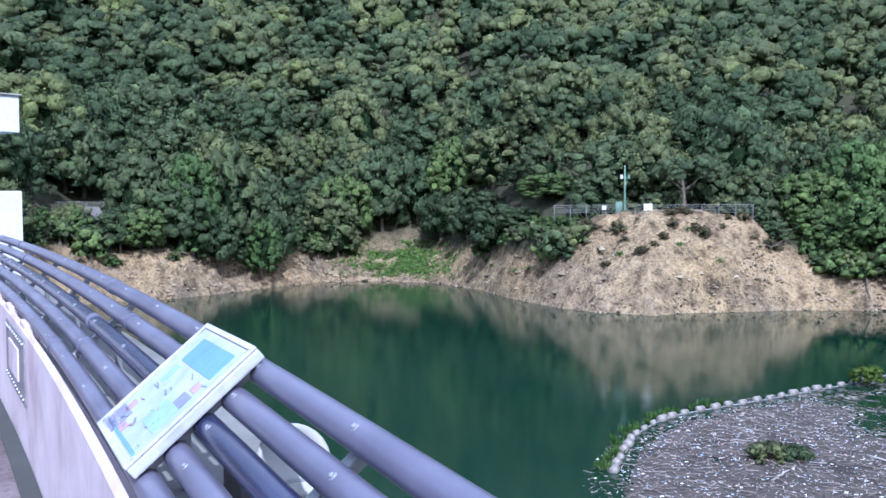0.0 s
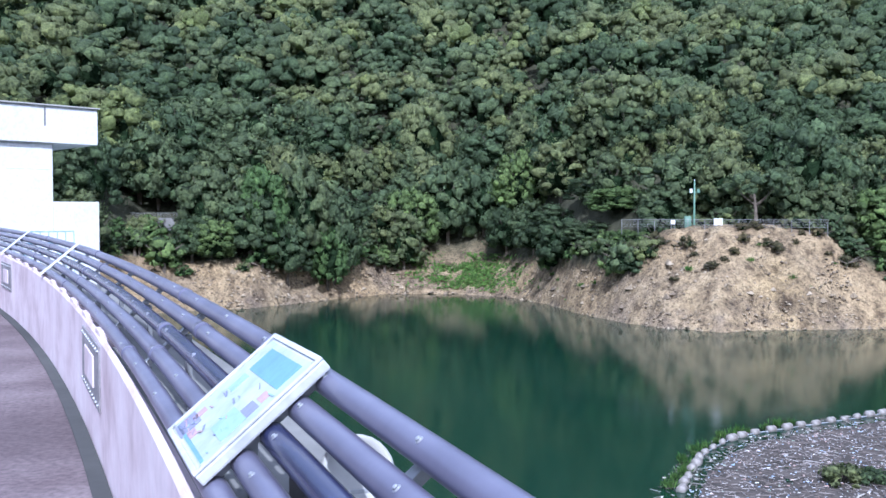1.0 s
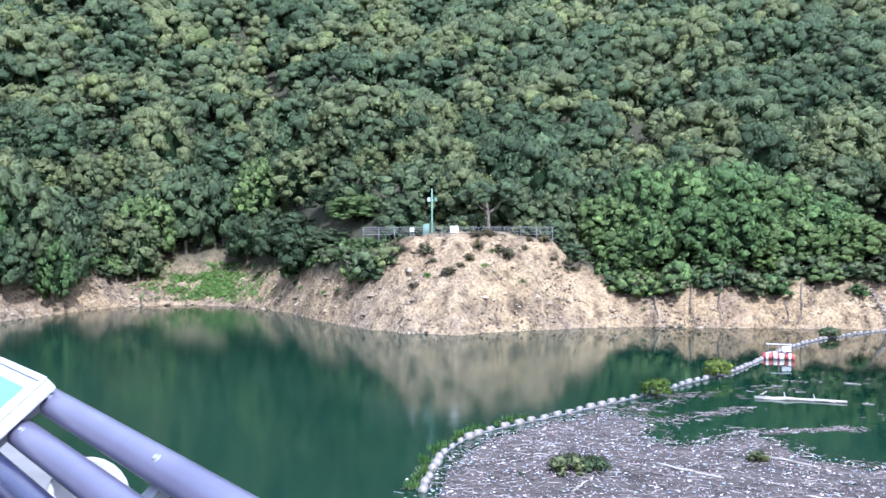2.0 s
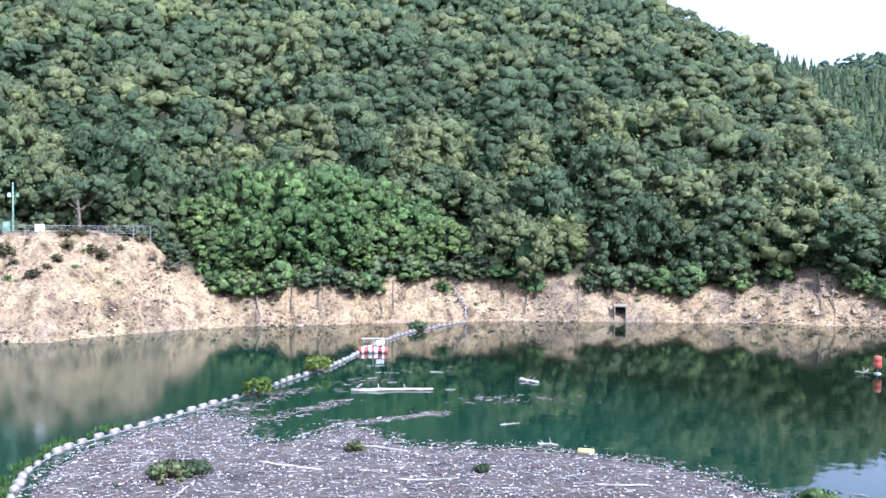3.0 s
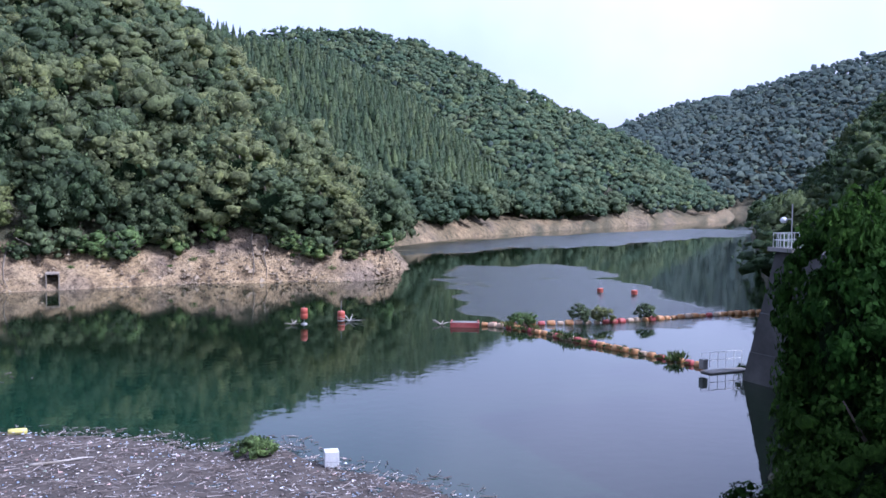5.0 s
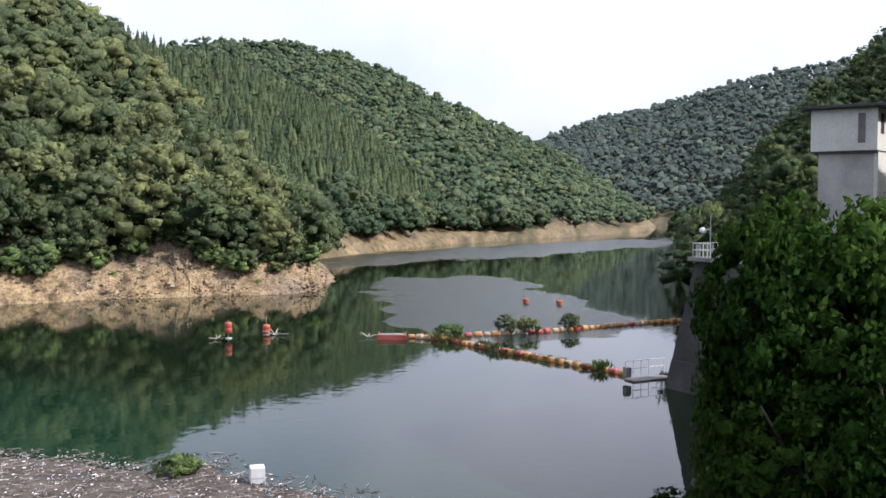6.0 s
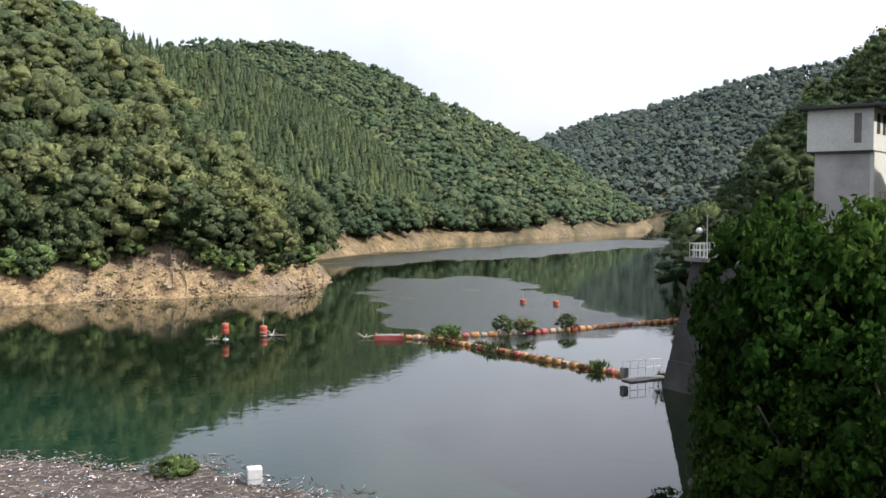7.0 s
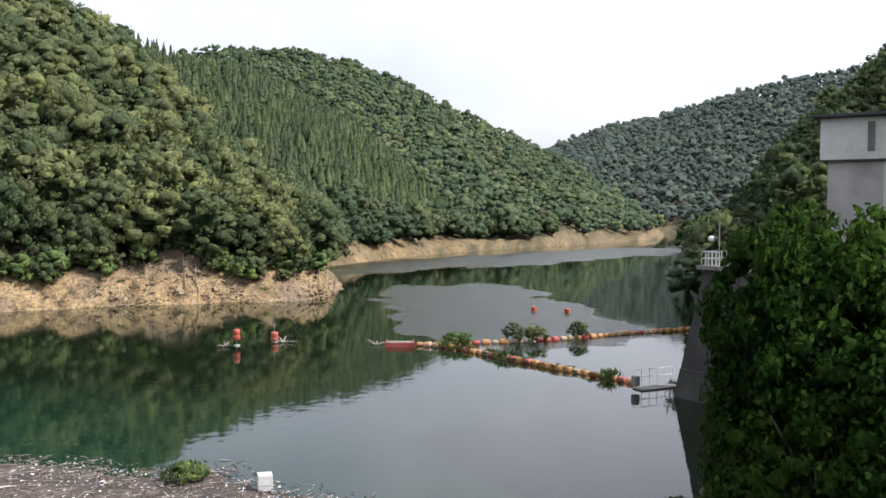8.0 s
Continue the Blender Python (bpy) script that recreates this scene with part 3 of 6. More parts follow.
def trunk_mesh(rng, height, radius, limbs=4, spread=1.8):
    bm = bmesh.new()
    lean = Vector((rng.uniform(-0.5, 0.5), rng.uniform(-0.5, 0.5), 0))
    tube(bm, [(0, 0, -1.5), lean * 0.3 + Vector((0, 0, height * 0.3)), lean + Vector((0, 0, height * 0.62))], [radius * 1.3, radius, radius * 0.6], 7)
    for k in range(limbs):
        a = k * math.tau / limbs + rng.uniform(-0.4, 0.4)
        s = lean * 0.7 + Vector((0, 0, height * rng.uniform(0.32, 0.5)))
        tube(bm, [s, s + Vector((math.cos(a) * spread * 0.5, math.sin(a) * spread * 0.5, height * 0.14)), s + Vector((math.cos(a) * spread, math.sin(a) * spread, height * 0.34))], [radius * 0.5, radius * 0.35, radius * 0.12], 5)
    me = bpy.data.meshes.new("trunk")
    bm.to_mesh(me)
    bm.free()
    me.materials.append(BARK)
    return me


def broadleaf_kit(seed, radius, height, clumps, per, leaf, mat=None, size=0.27, solid=1.0):
    rng = np.random.default_rng(seed)
    v, tris, soft = crown(rng, radius, height, clumps, per, leaf, size, solid=solid)
    return trunk_mesh(rng, height, 0.16 + 0.012 * height), tri_mesh("crown", v, tris, mat or LEAF, soft), core_mesh(rng, radius, height)


def plant(kit, at, scale, turn, label, group="", tall=1.0, category="tree"):
    trunk, crown, core = kit
    top = new(category)
    top.matrix_world = Matrix.Translation(at) @ Matrix.Rotation(turn, 4, "Z") @ Matrix.Diagonal((scale, scale, scale * tall, 1))
    part("trunk", trunk, None, top)
    c = part("crown", crown, None, top)
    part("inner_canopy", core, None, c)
    return tagged(top, label, category, group)


KITS = [broadleaf_kit(100 + k, 4.4, (8.4, 9.6, 7.6)[k % 3], (54, 46, 60)[k % 3], 15, 0.24, None, (0.26, 0.29, 0.24)[k % 3], 0.92) for k in range(6)]
FRESH_KITS = [broadleaf_kit(150 + k, 4.6, 7.6, 104, 11, 0.23, LEAF_FRESH, 0.18) for k in range(3)]
SHRUB_KITS = [broadleaf_kit(170 + k, 1.7, 2.4, 16, 7, 0.17, (LEAF, LEAF_FRESH)[k % 2], 0.34) for k in range(4)]


def scatter(name, az0, az1, gap, seed, depth=None, skip=None, start=1.0):
    """Tree places on a hill: jittered rows at even spacing between bank top and a little behind the ridge."""
    r = np.random.default_rng(seed)
    if name == "near":
        rows1, rows2, c1, c2 = NEAR_SHORE, NEAR_RIDGE, 2, 1
    else:
        rows1 = rows2 = {"mid": MID_HILL, "far": FAR_HILL, "end": END_HILL, "right": RIGHT_HILL, "spur": SPUR}[name]
        c1, c2 = 2, 4
    out, d = [], 60.0
    while d < 1200:
        step = math.degrees(gap / d)
        a = az0 + r.uniform(0, step)
        while a < az1:
            aa, dd = a + r.uniform(-0.35, 0.35) * step, d + r.uniform(-0.35, 0.35) * gap
            lo, hi = table(rows1, c1, aa) + start, table(rows2, c2, aa) + 6
            if depth:
                lo, hi = lo + depth[0], min(hi, table(rows1, c1, aa) + depth[1])
            if lo <= dd <= hi:
                z = float(land_height(aa, dd))
                own = float(layer(name, np.array(aa), np.array(dd)))
                if z > 2.0 and own >= z - 0.5 and not (skip and skip(aa, dd)):
                    out.append((aa, dd, z))
            a += step
        d += gap * 0.87
    return out


def clearing(a, d):
    """The fenced terrace on the headland and the grassy inlet stay open."""
    return (13.2 < a < 24.6 and d < 138.5) or (24.0 < a < 26.5 and d < 140) or (-18.6 < a < -14.0 and d < 160)


# broad mounds of lighter trees by the shore: bearing, distance, crown top, width of the crown
MOUNDS = [
    (26.6, 143, 17.5, 5.0), (28.6, 146, 21.5, 5.6), (31.0, 147, 23.0, 6.0), (33.6, 148, 22.6, 6.0), (36.0, 148, 20.5, 5.8), (38.4, 147, 18.2, 5.4), (40.6, 146, 14.6, 4.8), (27.2, 140, 12.5, 4.4), (29.4, 140.5, 15.5, 4.8),
    (31.8, 141, 16.8, 5.0), (34.3, 142, 16.6, 5.0), (36.8, 143, 15.0, 4.8), (39.2, 144, 12.6, 4.4), (28.3, 139, 9.4, 3.0), (33.0, 140, 11.5, 3.6), (36.0, 141, 10.5, 3.4),
] + [
    (-12.7, 155, 18.5, 5.0), (-11.6, 156, 21.0, 5.4), (-9.5, 157, 21.2, 5.6), (-7.2, 160, 19.0, 5.2), (-5.2, 164, 16.4, 4.8), (-12.4, 151.5, 13.0, 4.4), (-10.2, 152.5, 14.6, 4.6), (-8.0, 156, 13.0, 4.4), (-5.6, 161, 11.6, 4.2), (-13.5, 151, 12.0, 3.2),
] + [
    (-2.4, 179, 15.5, 5.0), (-0.6, 182, 18.5, 5.2), (1.6, 186, 20.5, 5.4), (3.8, 186, 23.0, 5.8), (6.2, 180, 25.5, 6.0), (8.4, 170, 24.5, 5.8), (10.4, 158, 20.5, 5.4), (12.0, 148, 15.5, 5.0), (8.0, 163, 14.5, 4.6), (10.0, 148, 12.5, 4.0), (12.2, 138, 11.0, 3.2), (-1.0, 177, 12.0, 4.2), (5.2, 178, 15.5, 4.8),
]


def in_mound(a, d):
    return any(abs(a - m[0]) * d * 0.01745 < m[3] * 0.75 and -4.5 < d - m[1] < 4.5 for m in MOUNDS)


def keep_clear(a, d):
    return clearing(a, d) or in_mound(a, d)


r = np.random.default_rng(5)
for k, (a, d, top, w) in enumerate(MOUNDS):
    z = float(land_height(a, d))
    s = w / 4.6
    fresh = a > 20 or k % 3 == 0
    kit = (FRESH_KITS if fresh else KITS)[k % 3]
    h = top - (z - 0.5)
    plant(kit, polar(a, d, z - 0.5), s, r.uniform(0, math.tau), "spreading light green leafy tree at the water's edge" if fresh else "low spreading green tree above the bare bank", "spreading trees by the shore", max(0.55, h / (s * 6.9)))

near_front = scatter("near", -36, 70.0, 6.5, 21, depth=(0, 36), skip=keep_clear, start=0.0)
near_front.sort(key=lambda p: table(NEAR_SHORE, 2, p[0]) * -1 + p[1] + (40 if p[0] < -24 else 0))
NEAR_LABELS = ["dark green broadleaf tree on the wooded hillside", "rounded leafy tree in the hillside wood", "dense evergreen tree above the bare bank", "full-crowned tree with layered leaf clumps"]
joined_near = []
for k, (a, d, z) in enumerate(near_front):
    s = r.choice([0.75, 0.9, 1.0, 1.12, 1.25, 1.4]) * r.uniform(0.92, 1.08)
    if k < 250:
        plant(KITS[r.integers(len(KITS))], polar(a, d, z - 0.8), s, r.uniform(0, math.tau), NEAR_LABELS[k % 4], "trees along the bank", r.uniform(0.9, 1.4))
    else:
        joined_near.append((a, d, z, s))

# shrubs that hang over the edge of the bare bank
for k in range(180):
    a = r.uniform(-16, 70.2)
    if 13.6 < a < 24.8 or -0.5 < a < 6.0:
        continue
    d = float(table(NEAR_SHORE, 2, a)) + r.uniform(-1.8, 2.2)
    plant(SHRUB_KITS[k % 4], polar(a, d, float(land_height(a, d)) - 0.3), r.uniform(0.6, 1.7), r.uniform(0, math.tau), "leafy green shrub on the edge of the bank", "shrubs along the bank", r.uniform(0.8, 1.3), "shrub")


def joined_wood(name, places, mat, make, label, inner=CORE_SHADE):
    """Many far trees in one mesh: leaf clumps first, inner forms behind them."""
    V, T, SN, CV, CF, base, first = [], [], [], [], [], 0, 0
    tint, g = [], np.random.default_rng(len(places))
    for item in places:
        v, tris, soft, core = make(item)
        V.append(v)
        T.append(tris + first)
        first += len(v)
        SN.append(soft)
        tint.append(np.full(len(v), g.uniform(0, 1)))
        c, rx, rz = core
        CV.append(c + CLUMP_V * np.array([rx, rx, rz]))
        CF.append(CLUMP_F + base)
        base += len(CLUMP_V)
    wood = tagged(new(name), label, "forest", kind="stuff")
    me = tri_mesh("leaf_canopy", np.concatenate(V), np.concatenate(T), mat, np.concatenate(SN))
    me.attributes.new("tint", "FLOAT", "POINT").data.foreach_set("value", np.concatenate(tint))
    part("leaf_canopy", me, None, wood)
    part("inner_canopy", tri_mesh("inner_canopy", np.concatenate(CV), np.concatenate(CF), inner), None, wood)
    return wood


def variants(seed, count, radius, height, clumps, per, leaf, size=0.3, low=-0.3, calm=0.0):
    return [crown(np.random.default_rng(seed + k), radius, height, clumps, per, leaf, size, low, calm=calm) for k in range(count)]


def spun(v, a, s, tall):
    c, q = math.cos(a), math.sin(a)
    return np.stack([(v[:, 0] * c - v[:, 1] * q) * s, (v[:, 0] * q + v[:, 1] * c) * s, v[:, 2] * s * tall], -1)


def round_tree(vars_, radius, height, seed, lo=0.7, hi=1.25):
    g = np.random.default_rng(seed)

    def make(item):
        a, d, z = item[:3]
        s, tall = g.uniform(lo, hi), g.uniform(0.9, 1.35)
        p = np.array(polar(a, d, z - 0.6))
        (v, tris, soft), turn = vars_[g.integers(len(vars_))], g.uniform(0, math.tau)
        return spun(v, turn, s, tall) + p, tris, spun(soft, turn, 1, 1), (p + np.array([0, 0, height * 0.42 * s * tall]), radius * 0.44 * s, height * 0.25 * s * tall)
    return make


def cone_tree(seed):
    """A slim conifer: ragged skirts of needles one over another, with loose sprays between."""
    g = np.random.default_rng(seed)

    def make(item):
        a, d, z = item[:3]
        h, rad = g.uniform(7.5, 10.5), g.uniform(1.9, 2.6)
        p = np.array(polar(a, d, z - 0.8))
        V, F, S, base = [], [], [], 0
        for tier in range(4):
            z0, z1 = 1.0 + h * 0.2 * tier, 1.0 + h * (0.45 + 0.19 * tier)
            r0 = rad * (1 - 0.21 * tier)
            ang = np.arange(9) * math.tau / 9 + g.uniform(0, 6)
            rr = r0 * g.uniform(0.65, 1.2, 9)
            ring = np.stack([np.cos(ang) * rr, np.sin(ang) * rr, z0 + g.uniform(-0.5, 0.5, 9)], -1)
            V += [ring, np.array([[g.uniform(-0.1, 0.1), g.uniform(-0.1, 0.1), z1]])]
            k = np.arange(9)
            F.append(np.stack([base + k, base + (k + 1) % 9, np.full(9, base + 9)], -1))
            S += [unit(np.stack([np.cos(ang), np.sin(ang), np.full(9, 0.8)], -1)), np.array([[0, 0, 1.0]])]
            base += 10
        k = 16
        t, ang = g.uniform(0, 1, k) ** 0.8, g.uniform(0, math.tau, k)
        n = np.stack([np.cos(ang), np.sin(ang), np.full(k, 0.5)], -1)
        C = np.stack([np.cos(ang) * rad * (1 - t), np.sin(ang) * rad * (1 - t), 1.0 + h * t * 0.97], -1)
        V.append(leaf_quads(C, unit(n + 0.3 * g.normal(size=(k, 3))), 0.5, g, 0.7))
        i = base + np.arange(k)[:, None] * 4
        F += [i + np.array([[0, 1, 2]]), i + np.array([[0, 2, 3]])]
        S.append(np.repeat(unit(n), 4, 0))
        return np.concatenate(V) + p, np.concatenate(F), np.concatenate(S), (p + np.array([0, 0, h * 0.3]), rad * 0.5, h * 0.3)
    return make


V_MID = variants(300, 8, 4.6, 8.6, 23, 9, 0.30, 0.33, -0.12)
V_FAR = variants(400, 6, 4.8, 8.5, 7, 1, 0.6, 0.46, 0.05, 0.3)
V_END = variants(450, 6, 4.8, 8.5, 3, 0, 0.6, 0.66, 0.3, 0.9)
back = scatter("near", -36, 70, 8.4, 22, depth=(32, 400))
lower, upper = [p for p in back if p[1] < 225], [p for p in back if p[1] >= 225]
V_UP = variants(350, 6, 4.6, 8.6, 17, 6, 0.36, 0.38, -0.05)
joined_wood("hillside_wood", joined_near + lower, LEAF, round_tree(V_MID, 4.4, 8.6, 6, 0.8, 1.32), "mixed green broadleaf wood covering the steep hillside")
joined_wood("upper_wood", upper, LEAF, round_tree(V_UP, 4.4, 8.6, 14, 0.8, 1.32), "mixed green broadleaf wood towards the ridge")
joined_wood("planted_conifers", scatter("mid", 59, 86, 4.4, 23, depth=(26, 400)), NEEDLE, cone_tree(7), "even dark green conifer plantation on the slope")
joined_wood("shore_wood", scatter("mid", 66, 86, 6.5, 24, depth=(0, 30)), LEAF_FAR, round_tree(V_MID, 4.4, 8.6, 8, 0.7, 1.3), "broadleaf trees along the far shore")
joined_wood("ridge_wood", scatter("mid", 52, 59.4, 7.0, 28, depth=(40, 400)), LEAF, round_tree(V_MID, 4.6, 8.6, 13, 0.8, 1.2), "mixed wood along the crest above the plantation")
joined_wood("far_wood", scatter("far", 62, 91, 7.2, 25), LEAF_FAR, round_tree(V_FAR, 4.8, 8.5, 9, 0.65, 1.1), "hazy green wood on the farther ridge", CORE_HAZE)
joined_wood("valley_end_wood", scatter("end", 80, 104.5, 7.6, 26), LEAF_HAZE, round_tree(V_END, 4.8, 8.5, 10, 0.65, 1.05), "distant wood closing the valley in haze-blue leaf colour", CORE_HAZE)
slope_places = scatter("right", 91.5, 104.5, 8.0, 27)
V_SLOPE = variants(500, 4, 4.4, 8.6, 22, 8, 0.30, 0.31, -0.1)
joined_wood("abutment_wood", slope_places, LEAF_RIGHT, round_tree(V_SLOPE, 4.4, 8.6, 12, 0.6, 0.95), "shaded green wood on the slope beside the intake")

# ---- dam crest: an arc of radius 94 m whose parapet stands beside the camera ----
ARC_R, ARC_T = 94.0, radians(19.6)     # inner parapet face; bearing of the camera from the centre
ARC_C = Vector((math.cos(ARC_T), math.sin(ARC_T), 0)) * -(ARC_R - 0.30)


def arc(s, off, z):
    """A place s metres along the parapet (forward and to the left), off metres outward from its inner face, at height z."""
    t = ARC_T + s / ARC_R
    return ARC_C + Vector((math.cos(t), math.sin(t), 0)) * (ARC_R + off) + Vector((0, 0, z))


def arc_frame(s, off, z):
    """A frame there: x outward, y along the parapet, z up."""
    return Matrix.Translation(arc(s, off, z)) @ Matrix.Rotation(ARC_T + s / ARC_R, 4, "Z")


def crest_rise(s):
    """The parapet climbs a little towards the tower and falls a little behind the board."""
    return 0.012 * min(max(0.0, s - 3.0), 20.0) + 0.02 * max(-2.5, min(0.0, s - 2.9))


def arc_strip(bm, s0, s1, step, section, rise=0.0):
    """Sweeps a closed section of (off, z) along the arc."""
    n = max(2, int((s1 - s0) / step) + 1)
    at = [s0 + (s1 - s0) * i / (n - 1) for i in range(n)]
    rings = [[bm.verts.new(arc(s, o, z + rise * crest_rise(s))) for o, z in section] for s in at]
    for a, b in zip(rings, rings[1:]):
        for k in range(len(section)):
            bm.faces.new((a[k], b[k], b[(k + 1) % len(section)], a[(k + 1) % len(section)]))
    bm.faces.new(rings[0][::-1])
    bm.faces.new(rings[-1])
    return bm


S0, S1 = -48, 78
WALL_TOP = EYE - 0.775
bm = arc_strip(bmesh.new(), S0, S1, 1.0, [(-5.0, DECK), (-5.0, DECK - 1.2), (0.0, DECK - 1.2), (0.0, DECK)])
tagged(part("road", bm, ASPHALT), "worn grey road surface on the dam crest", "road", kind="structure")
bm = arc_strip(bmesh.new(), S0, S1, 1.5, [(-4.9, DECK - 1.2), (-14.0, -30.0), (3.0, -30.0), (0.9, DECK - 1.2)])
tagged(part("dam_wall", bm, CONCRETE_OLD), "grey concrete arch dam face", "dam", kind="structure")
bm = arc_strip(bmesh.new(), S0, S1, 0.5, [(0.0, DECK - 1.2), (0.0, WALL_TOP - 0.02), (0.012, WALL_TOP), (0.026, WALL_TOP), (0.036, WALL_TOP - 0.02), (0.036, EYE - 0.95), (0.13, EYE - 0.95), (0.13, DECK - 1.2)], 1.0)
tagged(part("parapet", bm, PARAPET), "pale pinkish painted concrete parapet wall", "wall", kind="structure")
bm = arc_strip(bmesh.new(), S0, S1, 1.0, [(0.132, DECK - 1.2), (0.132, EYE - 1.02), (0.82, EYE - 1.02), (0.85, EYE - 1.05), (0.85, DECK - 1.2)], 1.0)
tagged(part("ledge", bm, CONCRETE_OLD), "stained concrete ledge outside the parapet", "ledge", kind="structure")
bm = arc_strip(bmesh.new(), S0, S1, 1.0, [(-5.0, DECK - 1.0), (-5.0, DECK + 0.9), (-5.3, DECK + 0.9), (-5.3, DECK - 1.0)])
tagged(part("parapet_downstream", bm, PARAPET), "pale painted concrete parapet wall", "wall", kind="structure")
bm = arc_strip(bmesh.new(), S0, S1, 1.0, [(-0.10, DECK + 0.003), (-0.10, DECK + 0.012), (-0.004, DECK + 0.012), (-0.004, DECK + 0.003)])
tagged(part("gutter", bm, SHADE_GRIME_CONCRETE), "dark dirty gutter strip at the wall's foot", "gutter", kind="structure")

# pipes on the parapet, in a plane leaning 40 degrees
PIPE_TILT = radians(40)
PIPE_GAP, PIPE_R = 0.1035, 0.038


def pipe_place(s, c, lift=0.0):
    """c metres up the leaning plane from the first pipe, lift metres out of it."""
    off = 0.068 + c * math.cos(PIPE_TILT) - lift * math.sin(PIPE_TILT)
    return arc(s, off, EYE - 0.731 + crest_rise(s) + c * math.sin(PIPE_TILT) + lift * math.cos(PIPE_TILT))


def pipe_frame(s, c, lift=0.0):
    """A frame on the leaning plane: x up the slope and outward, y along the pipes, z out of the plane."""
    m = Matrix.Translation(pipe_place(s, c, lift)) @ Matrix.Rotation(ARC_T + s / ARC_R, 4, "Z")
    return m @ Matrix.Rotation(-PIPE_TILT, 4, "Y")


rail = tagged(new("pipe_railing"), "row of five blue-grey painted pipes on a leaning rack", "railing")
pipes = []
for k in range(5):
    bm = bmesh.new()
    tube(bm, [pipe_place(s, PIPE_GAP * k) for s in np.arange(-9, 62, 0.45)], PIPE_R, 20)
    pipes.append(part("pipe", bm, PIPE_DARK if k == 2 else PIPE, rail, "dark navy pipe" if k == 2 else "", smooth=True))
# sleeves where lengths of pipe meet
for k, ss in enumerate([(5.1, 9.6, 14.1, 20.1), (4.6, 9.1, 13.6, 19.6), (4.9, 9.4, 13.9, 19.9), (4.3, 8.8, 13.3, 19.3), (5.3, 9.8, 14.3, 20.3)]):
    for s in ss:
        bm = bmesh.new()
        tube(bm, [pipe_place(s - 0.05, PIPE_GAP * k), pipe_place(s + 0.05, PIPE_GAP * k)], PIPE_R + 0.004, 18)
        part("sleeve", bm, PIPE, pipes[k], smooth=True)
# bolt heads
bolt_bm = bmesh.new()
lathe(bolt_bm, [(0.013, -0.004), (0.013, 0.003), (0.008, 0.004), (0.0085, 0.010), (0.005, 0.0125)], 8)
bolt_me = bpy.data.meshes.new("bolt")
bolt_bm.to_mesh(bolt_me)
bolt_bm.free()
bolt_me.materials.append(STEEL)
rb = random.Random(4)
for k in range(5):
    s = 1.54 - 0.75 * 4 + 0.06 * k
    while s < 26:
        b = part("bolt", bolt_me, None, pipes[k])
        b.matrix_world = pipe_frame(s + rb.uniform(-0.05, 0.05), PIPE_GAP * k, PIPE_R - 0.002) @ Matrix.Scale(0.8, 4)
        s += 0.75
# brackets under the pipes, and flat straps over them farther off
for s in np.arange(-5.6, 40, 1.5):
    bm = bmesh.new()
    box(bm, 0.207, 0, -PIPE_R - 0.022, 0.47, 0.05, 0.03, 0.004)
    b = part("bracket", bm, STEEL, rail)
    b.matrix_world = pipe_frame(s, 0)
    p = part("post", box(bmesh.new(), 0, 0, 0.20, 0.03, 0.05, 0.40, 0.004), STEEL, rail)
    p.matrix_world = arc_frame(s, 0.335, EYE - 1.02 + crest_rise(s))
for s in (11.4, 16.4, 22.4, 29.4, 37.4):
    bm = bmesh.new()
    box(bm, 0.207, 0, PIPE_R + 0.006, 0.60, 0.16, 0.012, 0.003)
    st = part("strap", bm, WHITE, rail, "white flat strap across the pipes")
    st.matrix_world = pipe_frame(s, 0)
# concrete blocks below the first pipe
block_bm = box(bmesh.new(), 0, 0, 0, 0.10, 0.30, 0.10, 0.012)
block_me = bpy.data.meshes.new("support_block")
block_bm.to_mesh(block_me)
block_bm.free()
block_me.materials.append(PARAPET)
for k in range(36):
    s = 6.3 + k * 1.05
    b = tagged(part("support_block", block_me, None), "small painted concrete block under the pipes", "block", "support blocks")
    b.matrix_world = arc_frame(s, 0.056, EYE - 0.80 + crest_rise(s))


# ---- information board fixed over the pipes ----
def colour(name, rgb, rough=0.4):
    return mottled(name, tuple(c * 0.9 for c in rgb), rgb, tuple(min(1, c * 1.06) for c in rgb), 3.0, 30.0, rough, bump_d=0.0005)


BOARD_WHITE = mottled("chalky_board_paint", (0.42, 0.43, 0.43), (0.52, 0.53, 0.53), (0.60, 0.61, 0.60), 5.0, 30.0, 0.6, bump_d=0.0006)


